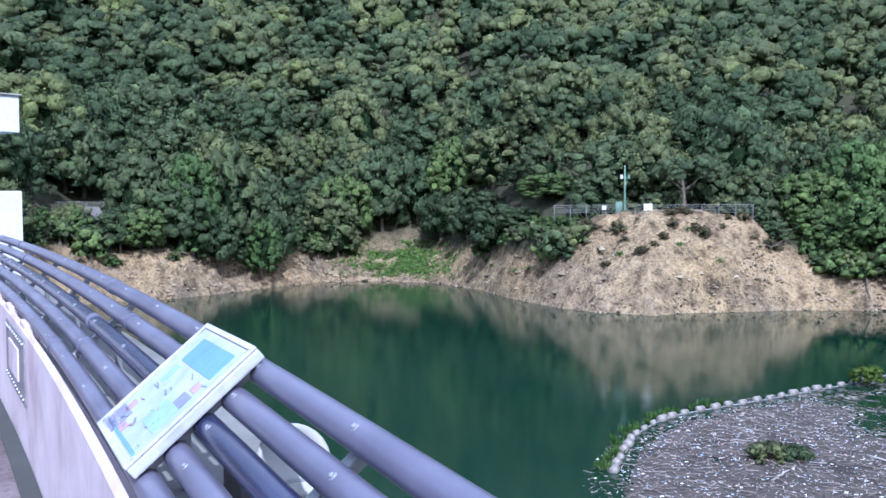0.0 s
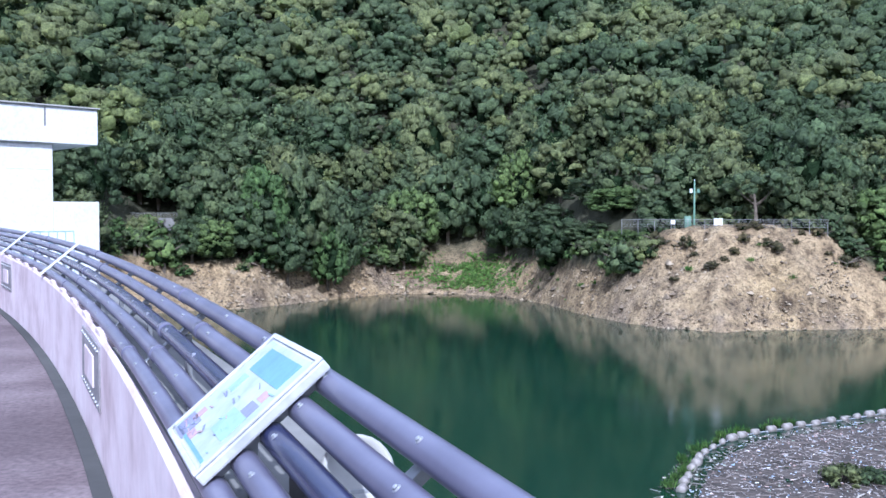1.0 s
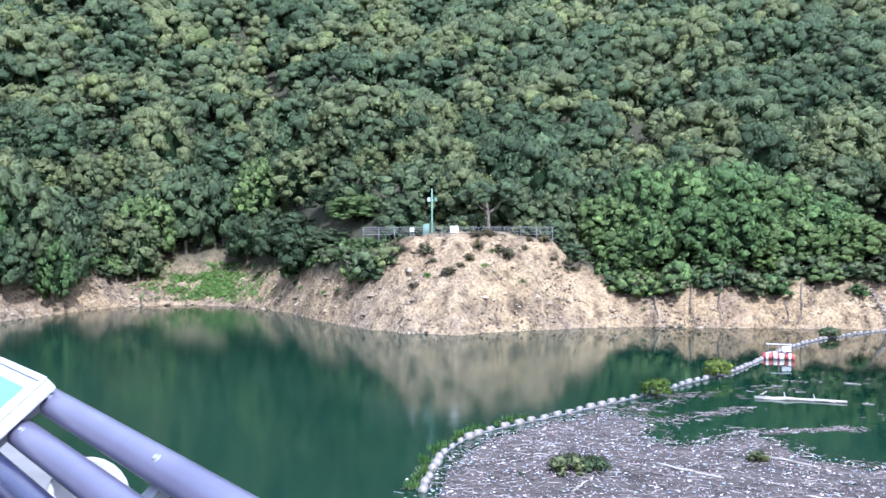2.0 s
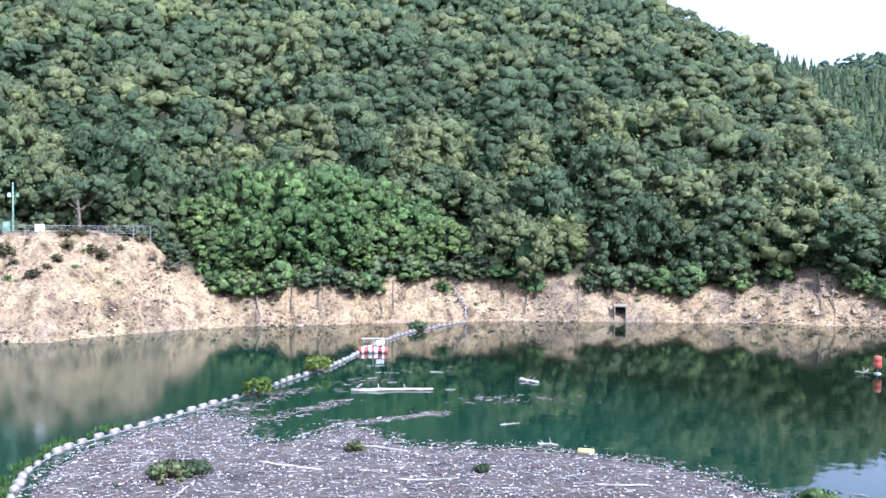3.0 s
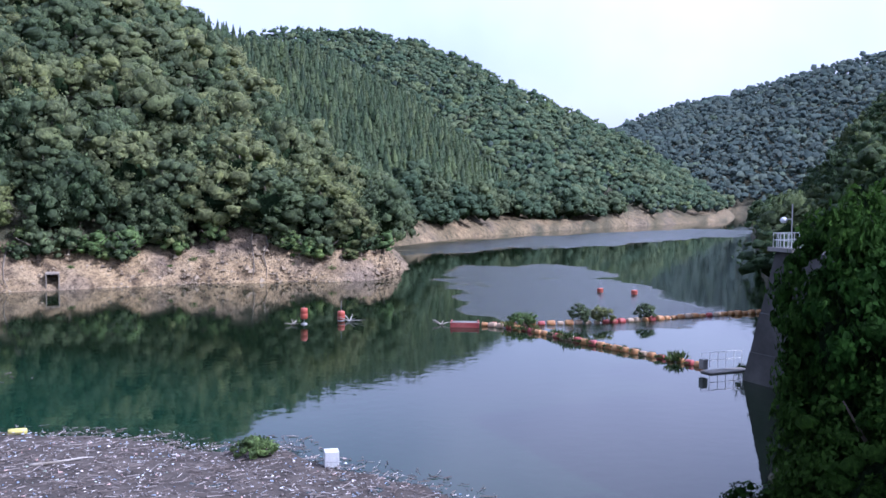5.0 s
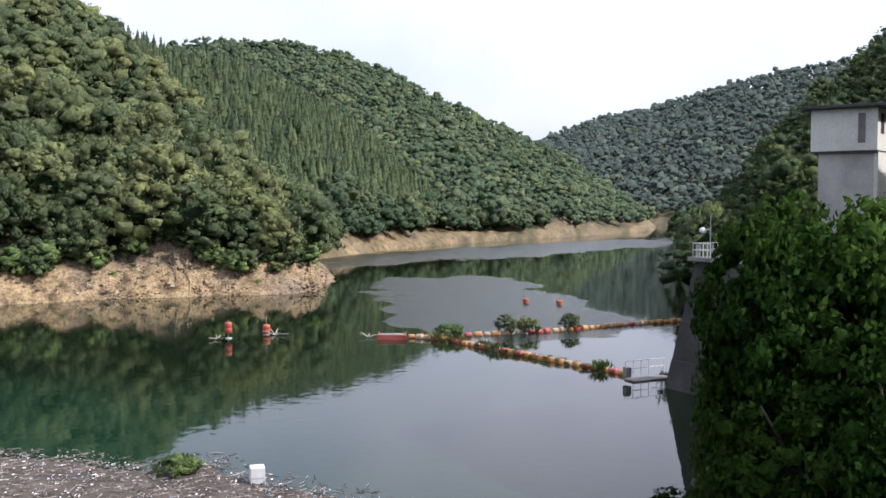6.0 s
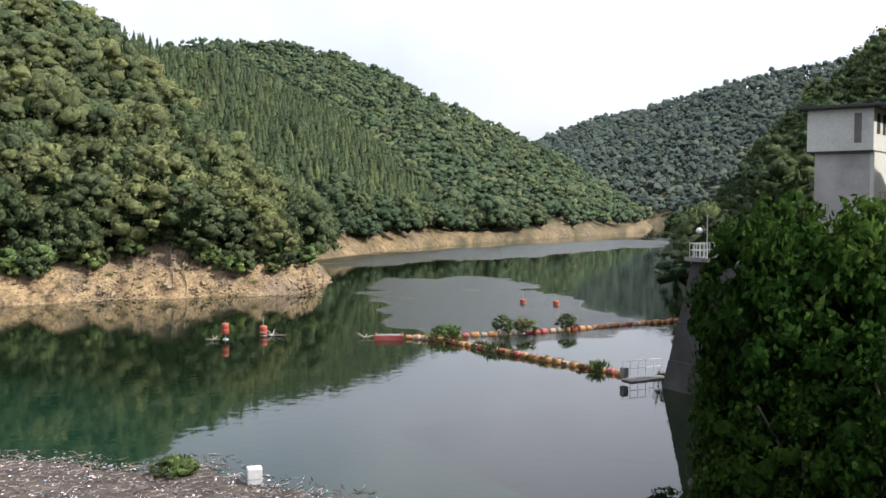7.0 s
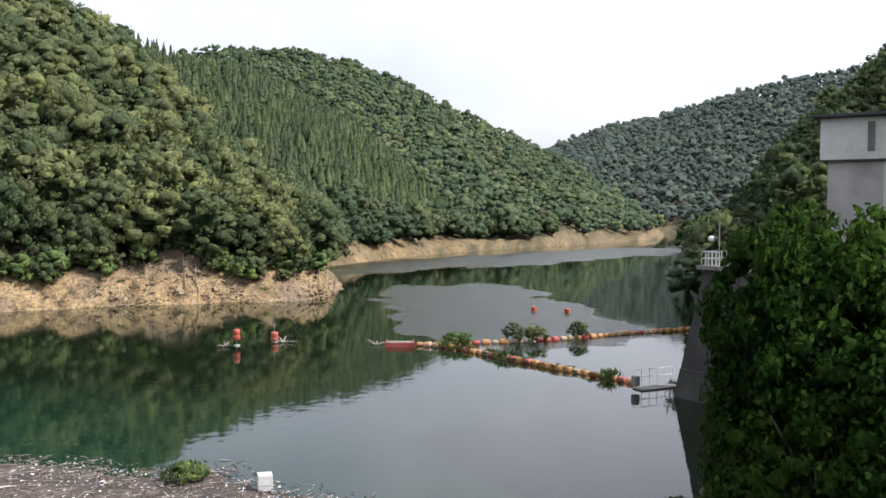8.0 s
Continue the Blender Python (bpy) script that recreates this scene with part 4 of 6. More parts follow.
def info_board():
    top = tagged(new("information_board"), "weathered white information board with faded blue and pink pictures", "sign")
    top.matrix_world = pipe_frame(2.82, 0.211, PIPE_R + 0.020)
    bm = box(bmesh.new(), 0, 0, 0, 0.455, 0.58, 0.035, 0.007)
    part("tray", bm, BOARD_WHITE, top, "white board with rounded frame")
    bm = bmesh.new()
    for x, y, sx, sy in ((0, 0.280, 0.455, 0.018), (0, -0.280, 0.455, 0.018), (0.219, 0, 0.018, 0.542), (-0.219, 0, 0.018, 0.542)):
        box(bm, x, y, 0.0215, sx, sy, 0.008, 0.003)
    part("frame", bm, BOARD_WHITE, top)
    paper = mottled("sun_faded_print", (0.34, 0.41, 0.40), (0.43, 0.49, 0.47), (0.50, 0.53, 0.51), 6.0, 30.0, 0.35, bump_d=0.0003)
    part("sheet", box(bmesh.new(), 0, 0, 0.0185, 0.40, 0.52, 0.003), paper, top, "faded pale green printed sheet")
    blue, pink, violet, grn = (colour(n, c) for n, c in (("print_blue", (0.17, 0.33, 0.46)), ("print_pink", (0.46, 0.31, 0.34)), ("print_violet", (0.24, 0.25, 0.36)), ("print_aqua", (0.32, 0.47, 0.48))))
    # u runs along the pipes, v up the slope
    blocks = [(-0.02, 0.130, 0.38, 0.095, blue), (0.17, -0.165, 0.14, 0.08, violet), (0.17, -0.118, 0.05, 0.05, pink), (-0.13, -0.075, 0.17, 0.09, grn), (-0.175, 0.045, 0.06, 0.035, pink), (-0.17, -0.005, 0.09, 0.045, violet),
              (0.0, -0.19, 0.48, 0.012, blue), (0.14, 0.03, 0.06, 0.07, grn), (0.055, -0.17, 0.07, 0.03, pink)]
    for u, v, su, sv, m in blocks:
        part("picture", box(bmesh.new(), v, u, 0.0212, sv, su, 0.002), m, top)
    rr = random.Random(8)
    for k in range(30):
        u, v = rr.uniform(-0.23, 0.23), rr.uniform(-0.17, 0.07)
        if k < 12:
            u, v = rr.uniform(0.11, 0.23), rr.uniform(-0.195, -0.13)
        bm = box(bmesh.new(), v, u, 0.0232, rr.uniform(0.003, 0.006), rr.uniform(0.015, 0.05), 0.0012, 0, Matrix.Rotation(rr.uniform(-0.5, 0.5), 4, "Z"))
        part("printed_bar", bm, rr.choice([violet, grn, grn, pink, violet]), top)
    for u, v in ((0.265, 0.2), (0.265, -0.2), (-0.265, 0.2), (-0.265, -0.2)):
        b = part("screw", bolt_me, None, top)
        b.matrix_local = Matrix.Translation((v, u, 0.018)) @ Matrix.Scale(0.6, 4)
    for u in (-0.22, 0.22):
        part("mounting_bar", box(bmesh.new(), 0, u, -0.0335, 0.44, 0.04, 0.03, 0.003), STEEL, top)
    return top


info_board()


PLATE = mottled("dull_zinc_plate", (0.22, 0.21, 0.215), (0.30, 0.285, 0.29), (0.37, 0.355, 0.36), 5.0, 40.0, 0.6, 0.3, 0.0005)


def wall_plate(s, z):
    top = tagged(new("inspection_plate"), "bolted grey steel inspection plate on the parapet", "plate", "inspection plates")
    top.matrix_world = arc_frame(s, 0, z)
    part("plate", box(bmesh.new(), -0.008, 0, 0, 0.012, 1.25, 0.40, 0.003), PLATE, top)
    part("cover", box(bmesh.new(), -0.018, 0, 0, 0.012, 0.62, 0.20, 0.003), PARAPET, top)
    for k in range(20):
        y = -0.57 + 0.127 * (k % 10)
        b = part("bolt", bolt_me, None, top)
        b.matrix_local = Matrix.Translation((-0.014, y, 0.165 if k < 10 else -0.165)) @ Matrix.Rotation(radians(-90), 4, "Y")
    return top


wall_plate(6.65, EYE - 0.985)
wall_plate(15.9, EYE - 0.92)

# round white lamp housing on the ledge
lamp = tagged(new("ledge_lamp"), "round white metal lamp housing on the ledge", "lamp")
lamp.matrix_world = arc_frame(2.75, 0.52, EYE - 1.02) @ Matrix.Diagonal((1, 1, 1, 1))
bm = bmesh.new()
tilt = Matrix.Translation((0, 0, 0.24)) @ Matrix.Rotation(radians(60), 4, "X")
lathe(bm, [(0.07, -0.06), (0.10, -0.04), (0.115, 0.0), (0.115, 0.02), (0.10, 0.025), (0.095, 0.008)], 24, tilt)
part("housing", bm, CONCRETE, lamp, smooth=True)
part("stand", box(bmesh.new(), 0, 0.02, 0.10, 0.10, 0.12, 0.20, 0.01), STEEL, lamp)
box_bm = box(bmesh.new(), 0, 0.45, 0.06, 0.16, 0.22, 0.12, 0.01)
part("junction_box", box_bm, CONCRETE_OLD, lamp)


# ---- gate tower on the upstream side ----
def tower_white():
    top = tagged(new("gate_tower"), "sunlit white concrete gate tower with a stepped side", "tower")
    m = Matrix.Translation((-15.1, 45.0, 0)) @ Matrix.Rotation(math.atan2(-0.68, -0.73), 4, "Z")   # x runs back to the dam, y away from the camera

    def block(name, x0, x1, z0, z1, depth, mat=PAINT_WHITE, bevel=0.03, y0=0.0):
        bm = box(bmesh.new(), (x0 + x1) / 2, y0 - depth / 2, (z0 + z1) / 2, x1 - x0, depth, z1 - z0, bevel)
        bmesh.ops.transform(bm, matrix=m, verts=bm.verts)
        return part(name, bm, mat, top)
    k = 45.0 / 1680
    w = 2.15
    block("lower_block", 0.0, w, -6.0, EYE + 23.5 * k, 6.0)
    block("shaft", w, 13.0, -6.0, EYE + 122 * k, 6.0, y0=0.0)
    block("upper_block", 0.12, 13.2, EYE + 122 * k, EYE + 184 * k, 6.4, y0=0.2)
    block("roof_edge", 0.05, 13.3, EYE + 184 * k, EYE + 184 * k + 0.06, 6.6, CONCRETE, 0.01, 0.3)
    block("stain", 2.52, 2.60, EYE + 150 * k, EYE + 181 * k, 0.01, CONCRETE_OLD, 0.0, 0.206)
    block("stain", 2.2, 4.2, EYE + 77 * k, EYE + 77.5 * k, 0.01, CONCRETE, 0.0, 0.004)
    return top, m


gate_tower, tower_m = tower_white()
siren = tagged(new("roof_siren"), "small white siren horn on the tower roof", "siren")
siren.matrix_world = tower_m @ Matrix.Translation((4.5, -1.5, EYE + 184 * 45.0 / 1680 + 0.08))
bm = lathe(bmesh.new(), [(0.10, 0), (0.09, 0.25), (0.12, 0.3), (0.12, 0.34)], 10)
part("post", bm, STEEL, siren)
for z in (0.42, 0.68):
    bm = lathe(bmesh.new(), [(0.10, -0.26), (0.14, -0.1), (0.30, 0.22), (0.31, 0.25), (0.12, 0.2)], 14, Matrix.Translation((0, 0.0, z)) @ Matrix.Rotation(radians(80), 4, "X"))
    part("horn", bm, WHITE, siren, smooth=True)

# blue service rail at the tower's foot
fence = tagged(new("blue_guard_rail"), "light blue steel guard rail at the tower's foot", "railing")
BLUE = mottled("light_blue_rail_paint", (0.25, 0.40, 0.50), (0.32, 0.48, 0.58), (0.42, 0.56, 0.64), 2.0, 20.0, 0.5)
fm = tower_m @ Matrix.Translation((0, 1.6, 0))
bm = bmesh.new()
for z in (12.3, 12.8, 13.3):
    tube(bm, [fm @ Vector((1.9, 0, z)), fm @ Vector((5.6, 0, z))], 0.03, 8)
part("rails", bm, BLUE, fence)
for x in np.arange(1.9, 5.7, 0.37):
    part("post", tube(bmesh.new(), [fm @ Vector((x, 0, 11.2)), fm @ Vector((x, 0, 13.3))], 0.022, 6), BLUE, fence)
bm = box(bmesh.new(), 3.7, 0.2, 11.1, 4.2, 3.0, 0.3, 0.02)
bmesh.ops.transform(bm, matrix=fm @ Matrix.Translation((0, -0.9, 0)), verts=bm.verts)
part("landing", bm, CONCRETE, fence)


# ---- debris raft held behind the white float line ----
def spline(pts, n):
    """n places at even steps along a smooth line through points."""
    p = [Vector((x, y, 0)) for x, y in pts]
    dense = []
    for i in range(len(p) - 1):
        a, b, c, d = p[max(i - 1, 0)], p[i], p[i + 1], p[min(i + 2, len(p) - 1)]
        for k in range(12):
            t = k / 12
            dense.append(0.5 * ((2 * b) + (c - a) * t + (2 * a - 5 * b + 4 * c - d) * t * t + (3 * b - a - 3 * c + d) * t ** 3))
    dense.append(p[-1])
    acc = [0.0]
    for u, v in zip(dense, dense[1:]):
        acc.append(acc[-1] + (v - u).length)
    at = np.linspace(0, acc[-1], n)
    xs, ys = np.interp(at, acc, [v.x for v in dense]), np.interp(at, acc, [v.y for v in dense])
    return [Vector((x, y, 0)) for x, y in zip(xs, ys)], acc[-1]


WHITE_LINE = [(13.3, 47.6), (14.4, 50.2), (16.7, 55.0), (20.2, 59.2), (24.2, 61.5), (28.6, 63.7), (33.3, 66.3), (37.6, 68.6), (43.4, 72.3), (47.5, 74.7), (52.9, 78.2), (60.4, 84.4), (68.0, 90.5), (76.0, 95.5), (82.0, 98.2), (90.5, 101.2)]
RAFT = [(13.6, 47.6), (14.8, 50.4), (17.3, 54.6), (20.4, 58.2), (24.2, 60.6), (28.2, 62.6), (32.0, 64.6), (33.0, 61.2), (33.2, 58.6), (30.9, 55.4), (31.6, 52.8), (35.0, 53.8), (37.9, 55.0), (38.0, 51.2), (37.6, 47.2), (39.4, 44.6), (42.0, 42.4), (44.6, 38.6),
        (45.8, 34.0), (46.0, 30.4), (45.0, 26.6), (46.4, 24.6), (47.2, 22.8), (45.2, 20.2), (43.6, 16.0), (42.4, 12.6), (38, 8), (30, 8), (20, 16), (13, 28), (11.5, 40)]


def inside(x, y, poly):
    hit, j = False, len(poly) - 1
    for i in range(len(poly)):
        (xi, yi), (xj, yj) = poly[i], poly[j]
        if (yi > y) != (yj > y) and x < (xj - xi) * (y - yi) / (yj - yi) + xi:
            hit = not hit
        j = i
    return hit


def raft_edge(x, y):
    """How thick the raft lies at a place: thin along a ragged edge."""
    return min(math.hypot(x - a, y - b) for a, b in RAFT_DENSE)


RAFT_DENSE = [(v.x, v.y) for v in spline(RAFT + RAFT[:1], 260)[0]]


def debris_materials():
    mat = mottled("matted_twigs", (0.036, 0.030, 0.024), (0.070, 0.058, 0.048), (0.115, 0.096, 0.080), 0.5, 6.0, 0.95, bump_d=0.08, bump_s=0.9)
    m, n, l, b = material("loose_sticks")
    geo = n.new("ShaderNodeNewGeometry")
    l.new(ramp(n, l, geo.outputs["Random Per Island"], [(0.0, (0.065, 0.05, 0.042)), (0.35, (0.115, 0.095, 0.082)), (0.7, (0.18, 0.152, 0.135)), (0.92, (0.27, 0.24, 0.22)), (1.0, (0.40, 0.37, 0.34))]), b.inputs["Base Color"])
    b.inputs["Roughness"].default_value = 0.9
    w, n, l, b = material("plastic_litter")
    geo = n.new("ShaderNodeNewGeometry")
    rmp = ramp(n, l, geo.outputs["Random Per Island"], [(0.0, (0.44, 0.44, 0.44)), (0.12, (0.20, 0.18, 0.17)), (0.4, (0.24, 0.215, 0.20)), (0.55, (0.36, 0.36, 0.38)), (0.66, (0.25, 0.38, 0.54)), (0.74, (0.42, 0.42, 0.41)), (0.86, (0.44, 0.27, 0.22)), (0.93, (0.52, 0.52, 0.50)), (1.0, (0.28, 0.38, 0.28))])
    l.new(rmp, b.inputs["Base Color"])
    b.inputs["Roughness"].default_value = 0.35
    return mat, m, w


def build_raft():
    mat, sticks, litter = debris_materials()
    g = random.Random(12)
    top = tagged(new("floating_debris"), "matted raft of floating twigs, bottles and driftwood", "debris", kind="stuff")
    # base mat: fine grid cut to the outline
    verts, faces, index = [], [], {}
    step = 0.45
    for i in range(90):
        for j in range(135):
            x, y = 10.5 + i * step, 6.5 + j * step
            wob = 0.9 * noise.noise((x * 0.6, y * 0.6, 4.0))
            if inside(x + wob, y + wob, RAFT):
                index[i, j] = len(verts)
                e = min(1.0, raft_edge(x, y) / 1.2)
                verts.append((x, y, -0.05 + e * (0.10 + 0.07 * noise.fractal((x * 0.7, y * 0.7, 0), 0.8, 2.0, 4))))
    for (i, j), k in index.items():
        if (i + 1, j) in index and (i, j + 1) in index and (i + 1, j + 1) in index:
            faces.append((k, index[i + 1, j], index[i + 1, j + 1], index[i, j + 1]))
    part("twig_mat", mesh_of("twig_mat", verts, faces, mat), None, top)

    def pieces(count, lmin, lmax, rmin, rmax, seed, spill=0.0):
        q = random.Random(seed)
        V, F = [], []
        while len(V) < count * 6:
            x, y = q.uniform(11, 49), q.uniform(8, 66)
            ok = inside(x, y, RAFT)
            if not ok and not (q.random() < spill and raft_edge(x, y) < 1.6):
                continue
            ln, rd, a = q.uniform(lmin, lmax) * q.uniform(0.5, 1.0), q.uniform(rmin, rmax), q.uniform(0, math.tau)
            d, s = Vector((math.cos(a), math.sin(a), q.uniform(-0.12, 0.12))) * ln * 0.5, Vector((-math.sin(a), math.cos(a), 0)) * rd
            c = Vector((x, y, (0.09 if ok else 0.01) + q.uniform(0, 0.06)))
            up, b = Vector((0, 0, rd * 1.5)), len(V)
            V += [c - d + s, c - d - s, c - d + up, c + d + s * 0.6, c + d - s * 0.6, c + d + up * 0.6]
            F += [(b, b + 1, b + 4, b + 3), (b + 1, b + 2, b + 5, b + 4), (b + 2, b, b + 3, b + 5), (b, b + 2, b + 1), (b + 3, b + 4, b + 5)]
        return V, F
    part("stick_litter", mesh_of("stick_litter", *pieces(12500, 0.15, 0.95, 0.010, 0.030, 1, 0.3), sticks), None, top)
    part("litter", mesh_of("litter", *pieces(8500, 0.05, 0.24, 0.015, 0.045, 2, 0.12), litter), None, top)
    # thin trails that drift off the raft over open water
    q = random.Random(21)
    V, F = [], []
    for (x0, y0), (x1, y1), wide, count in (((33.5, 63.5), (43.0, 69.0), 1.6, 170), ((34.0, 59.5), (43.0, 62.0), 1.1, 150), ((37.5, 54.5), (46.0, 53.5), 1.0, 190), ((44.0, 66.0), (58.0, 72.0), 3.0, 60), ((50.0, 57.0), (58.0, 50.0), 2.2, 70)):
        for k in range(count):
            t, a = q.random(), q.uniform(0, math.tau)
            c = Vector((x0 + (x1 - x0) * t + q.gauss(0, wide * 0.5), y0 + (y1 - y0) * t + q.gauss(0, wide * 0.5), 0.012))
            d, sd, up, i = Vector((math.cos(a), math.sin(a), 0)) * q.uniform(0.06, 0.45), Vector((-math.sin(a), math.cos(a), 0)) * q.uniform(0.012, 0.045), Vector((0, 0, 0.03)), len(V)
            V += [c - d + sd, c - d - sd, c - d + up, c + d + sd * 0.6, c + d - sd * 0.6, c + d + up]
            F += [(i, i + 1, i + 4, i + 3), (i + 1, i + 2, i + 5, i + 4), (i + 2, i, i + 3, i + 5), (i, i + 2, i + 1), (i + 3, i + 4, i + 5)]
    part("drifting_twigs", mesh_of("drifting_twigs", V, F, sticks), None, top)
    return sticks, litter


STICKS, LITTER = build_raft()


def log_thing(a, b, radius, z=0.08, label="pale weathered log floating on the water", seed=1):
    q = random.Random(seed)
    a, b = Vector((*a, z)), Vector((*b, z))
    n = 7
    pts, rad = [], []
    for i in range(n):
        t = i / (n - 1)
        pts.append(a.lerp(b, t) + Vector((q.uniform(-1, 1), q.uniform(-1, 1), q.uniform(-0.4, 0.4))) * radius * 0.9)
        rad.append(radius * (1.0 - 0.45 * t) * q.uniform(0.7, 1.25))
    top = tagged(new("log"), label, "log")
    part("stem", tube(bmesh.new(), pts, rad, 9), DRIFTWOOD, top, smooth=True)
    for k in range(2):
        p = pts[2 + 2 * k]
        d = Vector((q.uniform(-1, 1), q.uniform(-1, 1), 0.5)).normalized() * radius * 4
        part("branch_stub", tube(bmesh.new(), [p, p + d], [radius * 0.35, radius * 0.15], 6), DRIFTWOOD, top)
    return top


log_thing((45.8, 65.2), (51.4, 61.4), 0.19, 0.05, seed=3)
log_thing((46.6, 65.0), (50.6, 61.7), 0.09, 0.06, "thin pale pole floating beside the log", 5)
log_thing((45.9, 64.7), (48.3, 63.6), 0.08, 0.05, "thin pale pole floating beside the log", 6)
log_thing((60.9, 60.5), (60.9, 58.4), 0.20, 0.05, "short pale drift log on open water", 4)
for k, (a, b, rd) in enumerate([((40.3, 44.9), (41.0, 44.5), 0.06), ((43.9, 41.9), (44.8, 41.0), 0.10), ((52.3, 60.7), (52.9, 60.0), 0.07), ((47.2, 66.4), (48.4, 67.4), 0.06), ((57.5, 69.0), (58.4, 68.0), 0.05), ((46.0, 47.6), (47.6, 47.2), 0.05), ((20.5, 44.8), (22.3, 46.6), 0.07), ((27.6, 48.6), (29.4, 44.8), 0.09), ((36.0, 45.2), (34.2, 49.2), 0.09), ((31.5, 40.5), (34.0, 38.7), 0.08), ((39.0, 33.0), (41.5, 31.0), 0.08)]):
    log_thing(a, b, rd, 0.12 if k > 5 else 0.03, "thin grey driftwood pole among the debris" if k > 5 else "small drifting piece of pale wood", 10 + k)
yellow = tagged(new("yellow_drum"), "faded yellow plastic drum at the debris edge", "drum")
YELLOW = colour("faded_yellow_plastic", (0.66, 0.58, 0.16))
part("shell", lathe(bmesh.new(), [(0.14, -0.5), (0.20, -0.46), (0.20, 0.46), (0.14, 0.5)], 14, Matrix.Translation((44.4, 38.3, 0.12)) @ Matrix.Rotation(radians(90), 4, "X") @ Matrix.Rotation(0.6, 4, "Y")), YELLOW, yellow, smooth=True)
for z in (-0.2, 0.2):
    part("rib", lathe(bmesh.new(), [(0.20, z - 0.02), (0.215, z), (0.20, z + 0.02)], 14, Matrix.Translation((44.4, 38.3, 0.12)) @ Matrix.Rotation(radians(90), 4, "X") @ Matrix.Rotation(0.6, 4, "Y")), YELLOW, yellow)
foam = tagged(new("foam_block"), "square white foam float stranded at the debris edge", "float")
part("block", box(bmesh.new(), 0, 0, 0.42, 0.74, 0.72, 0.80, 0.03), WHITE, foam)
part("rope_band", box(bmesh.new(), 0, 0, 0.30, 0.76, 0.74, 0.03, 0.01), STEEL, foam)
foam.matrix_world = Matrix.Translation((44.0, 18.8, 0)) @ Matrix.Rotation(radians(28), 4, "Z")


# ---- float lines ----
def float_mesh(name, r, ln, mat):
    bm = lathe(bmesh.new(), [(r * 0.3, -ln / 2), (r * 0.85, -ln / 2 + 0.03), (r, -ln / 2 + 0.10), (r, ln / 2 - 0.10), (r * 0.85, ln / 2 - 0.03), (r * 0.3, ln / 2)], 12, Matrix.Rotation(radians(90), 4, "X"))
    me = bpy.data.meshes.new(name)
    bm.to_mesh(me)
    bm.free()
    me.materials.append(mat)
    me.polygons.foreach_set("use_smooth", [True] * len(me.polygons))
    return me


def float_line(pts, gap, meshes, label, seed, z=0.12):
    q = random.Random(seed)
    _, ln = spline(pts, 4)
    n = max(3, int(ln / gap))
    place, _ = spline(pts, n)
    top = tagged(new("float_line"), label, "float line")
    for i, p in enumerate(place):
        d = place[min(i + 1, n - 1)] - place[max(i - 1, 0)]
        ob = part("float", meshes[q.randrange(len(meshes))], None, top)
        ob.matrix_world = Matrix.Translation((p.x + q.uniform(-0.06, 0.06), p.y + q.uniform(-0.06, 0.06), z + q.uniform(-0.05, 0.04))) @ Matrix.Rotation(math.atan2(-d.x, d.y) + q.uniform(-0.2, 0.2), 4, "Z") @ Matrix.Rotation(q.uniform(-0.08, 0.08), 4, "X") @ Matrix.Scale(q.uniform(0.78, 1.12), 4)
    part("rope", tube(bmesh.new(), [v + Vector((0, 0, 0.05)) for v in place], 0.045, 6), STEEL, top)
    return top, place


FLOAT_WHITE = mottled("dirty_white_plastic", (0.14, 0.12, 0.105), (0.25, 0.225, 0.20), (0.36, 0.335, 0.305), 1.6, 9.0, 0.6, bump_d=0.003)
white_float = [float_mesh("float", 0.26, 0.66, FLOAT_WHITE), float_mesh("float", 0.23, 0.58, FLOAT_WHITE)]
_, white_places = float_line(WHITE_LINE, 1.36, white_float, "curved line of weathered white cylindrical floats", 31)
ORANGE_OLD = mottled("bleached_float_plastic", (0.28, 0.19, 0.12), (0.40, 0.29, 0.19), (0.50, 0.41, 0.30), 0.9, 8.0, 0.6, bump_d=0.003)
orange_float = [float_mesh("float", 0.35, 0.84, ORANGE), float_mesh("float", 0.34, 0.82, ORANGE_OLD), float_mesh("float", 0.34, 0.80, RED), float_mesh("float", 0.35, 0.84, ORANGE)]
_, up_places = float_line([(95.4, 23.6), (96.9, 20.5), (99.1, 16.6), (101.4, 12.2), (105.0, 8.2), (108.4, 4.6), (111.9, 0.8), (117.0, -5.0)], 0.98, orange_float, "line of orange and bleached cylindrical floats", 32)
_, low_places = float_line([(95.2, 22.6), (93.6, 19.2), (90.1, 15.1), (87.3, 12.0), (85.0, 9.2), (82.8, 6.5), (80.8, 3.9), (78.8, 1.5)], 0.98, orange_float, "line of orange floats overgrown with weeds", 33)
# end of the white line, drawn up the bank
for_bank = [polar(41.9, 137, 0.4), polar(41.9, 138.4, 1.9), polar(41.5, 139.6, 3.2), polar(41.1, 141.0, 4.8)]
cable = tagged(new("shore_cable"), "mooring cable with small floats hung on the bank", "cable")
part("rope", tube(bmesh.new(), for_bank, 0.06, 6), STEEL, cable)
for k in range(9):
    t = k / 8 * 2.99
    p = for_bank[int(t)].lerp(for_bank[int(t) + 1], t - int(t))
    o = part("float", white_float[1], None, cable)
    o.matrix_world = Matrix.Translation(p + Vector((-0.3, -0.35, 0.25))) @ Matrix.Rotation(k * 1.1, 4, "Z") @ Matrix.Scale(0.75, 4)

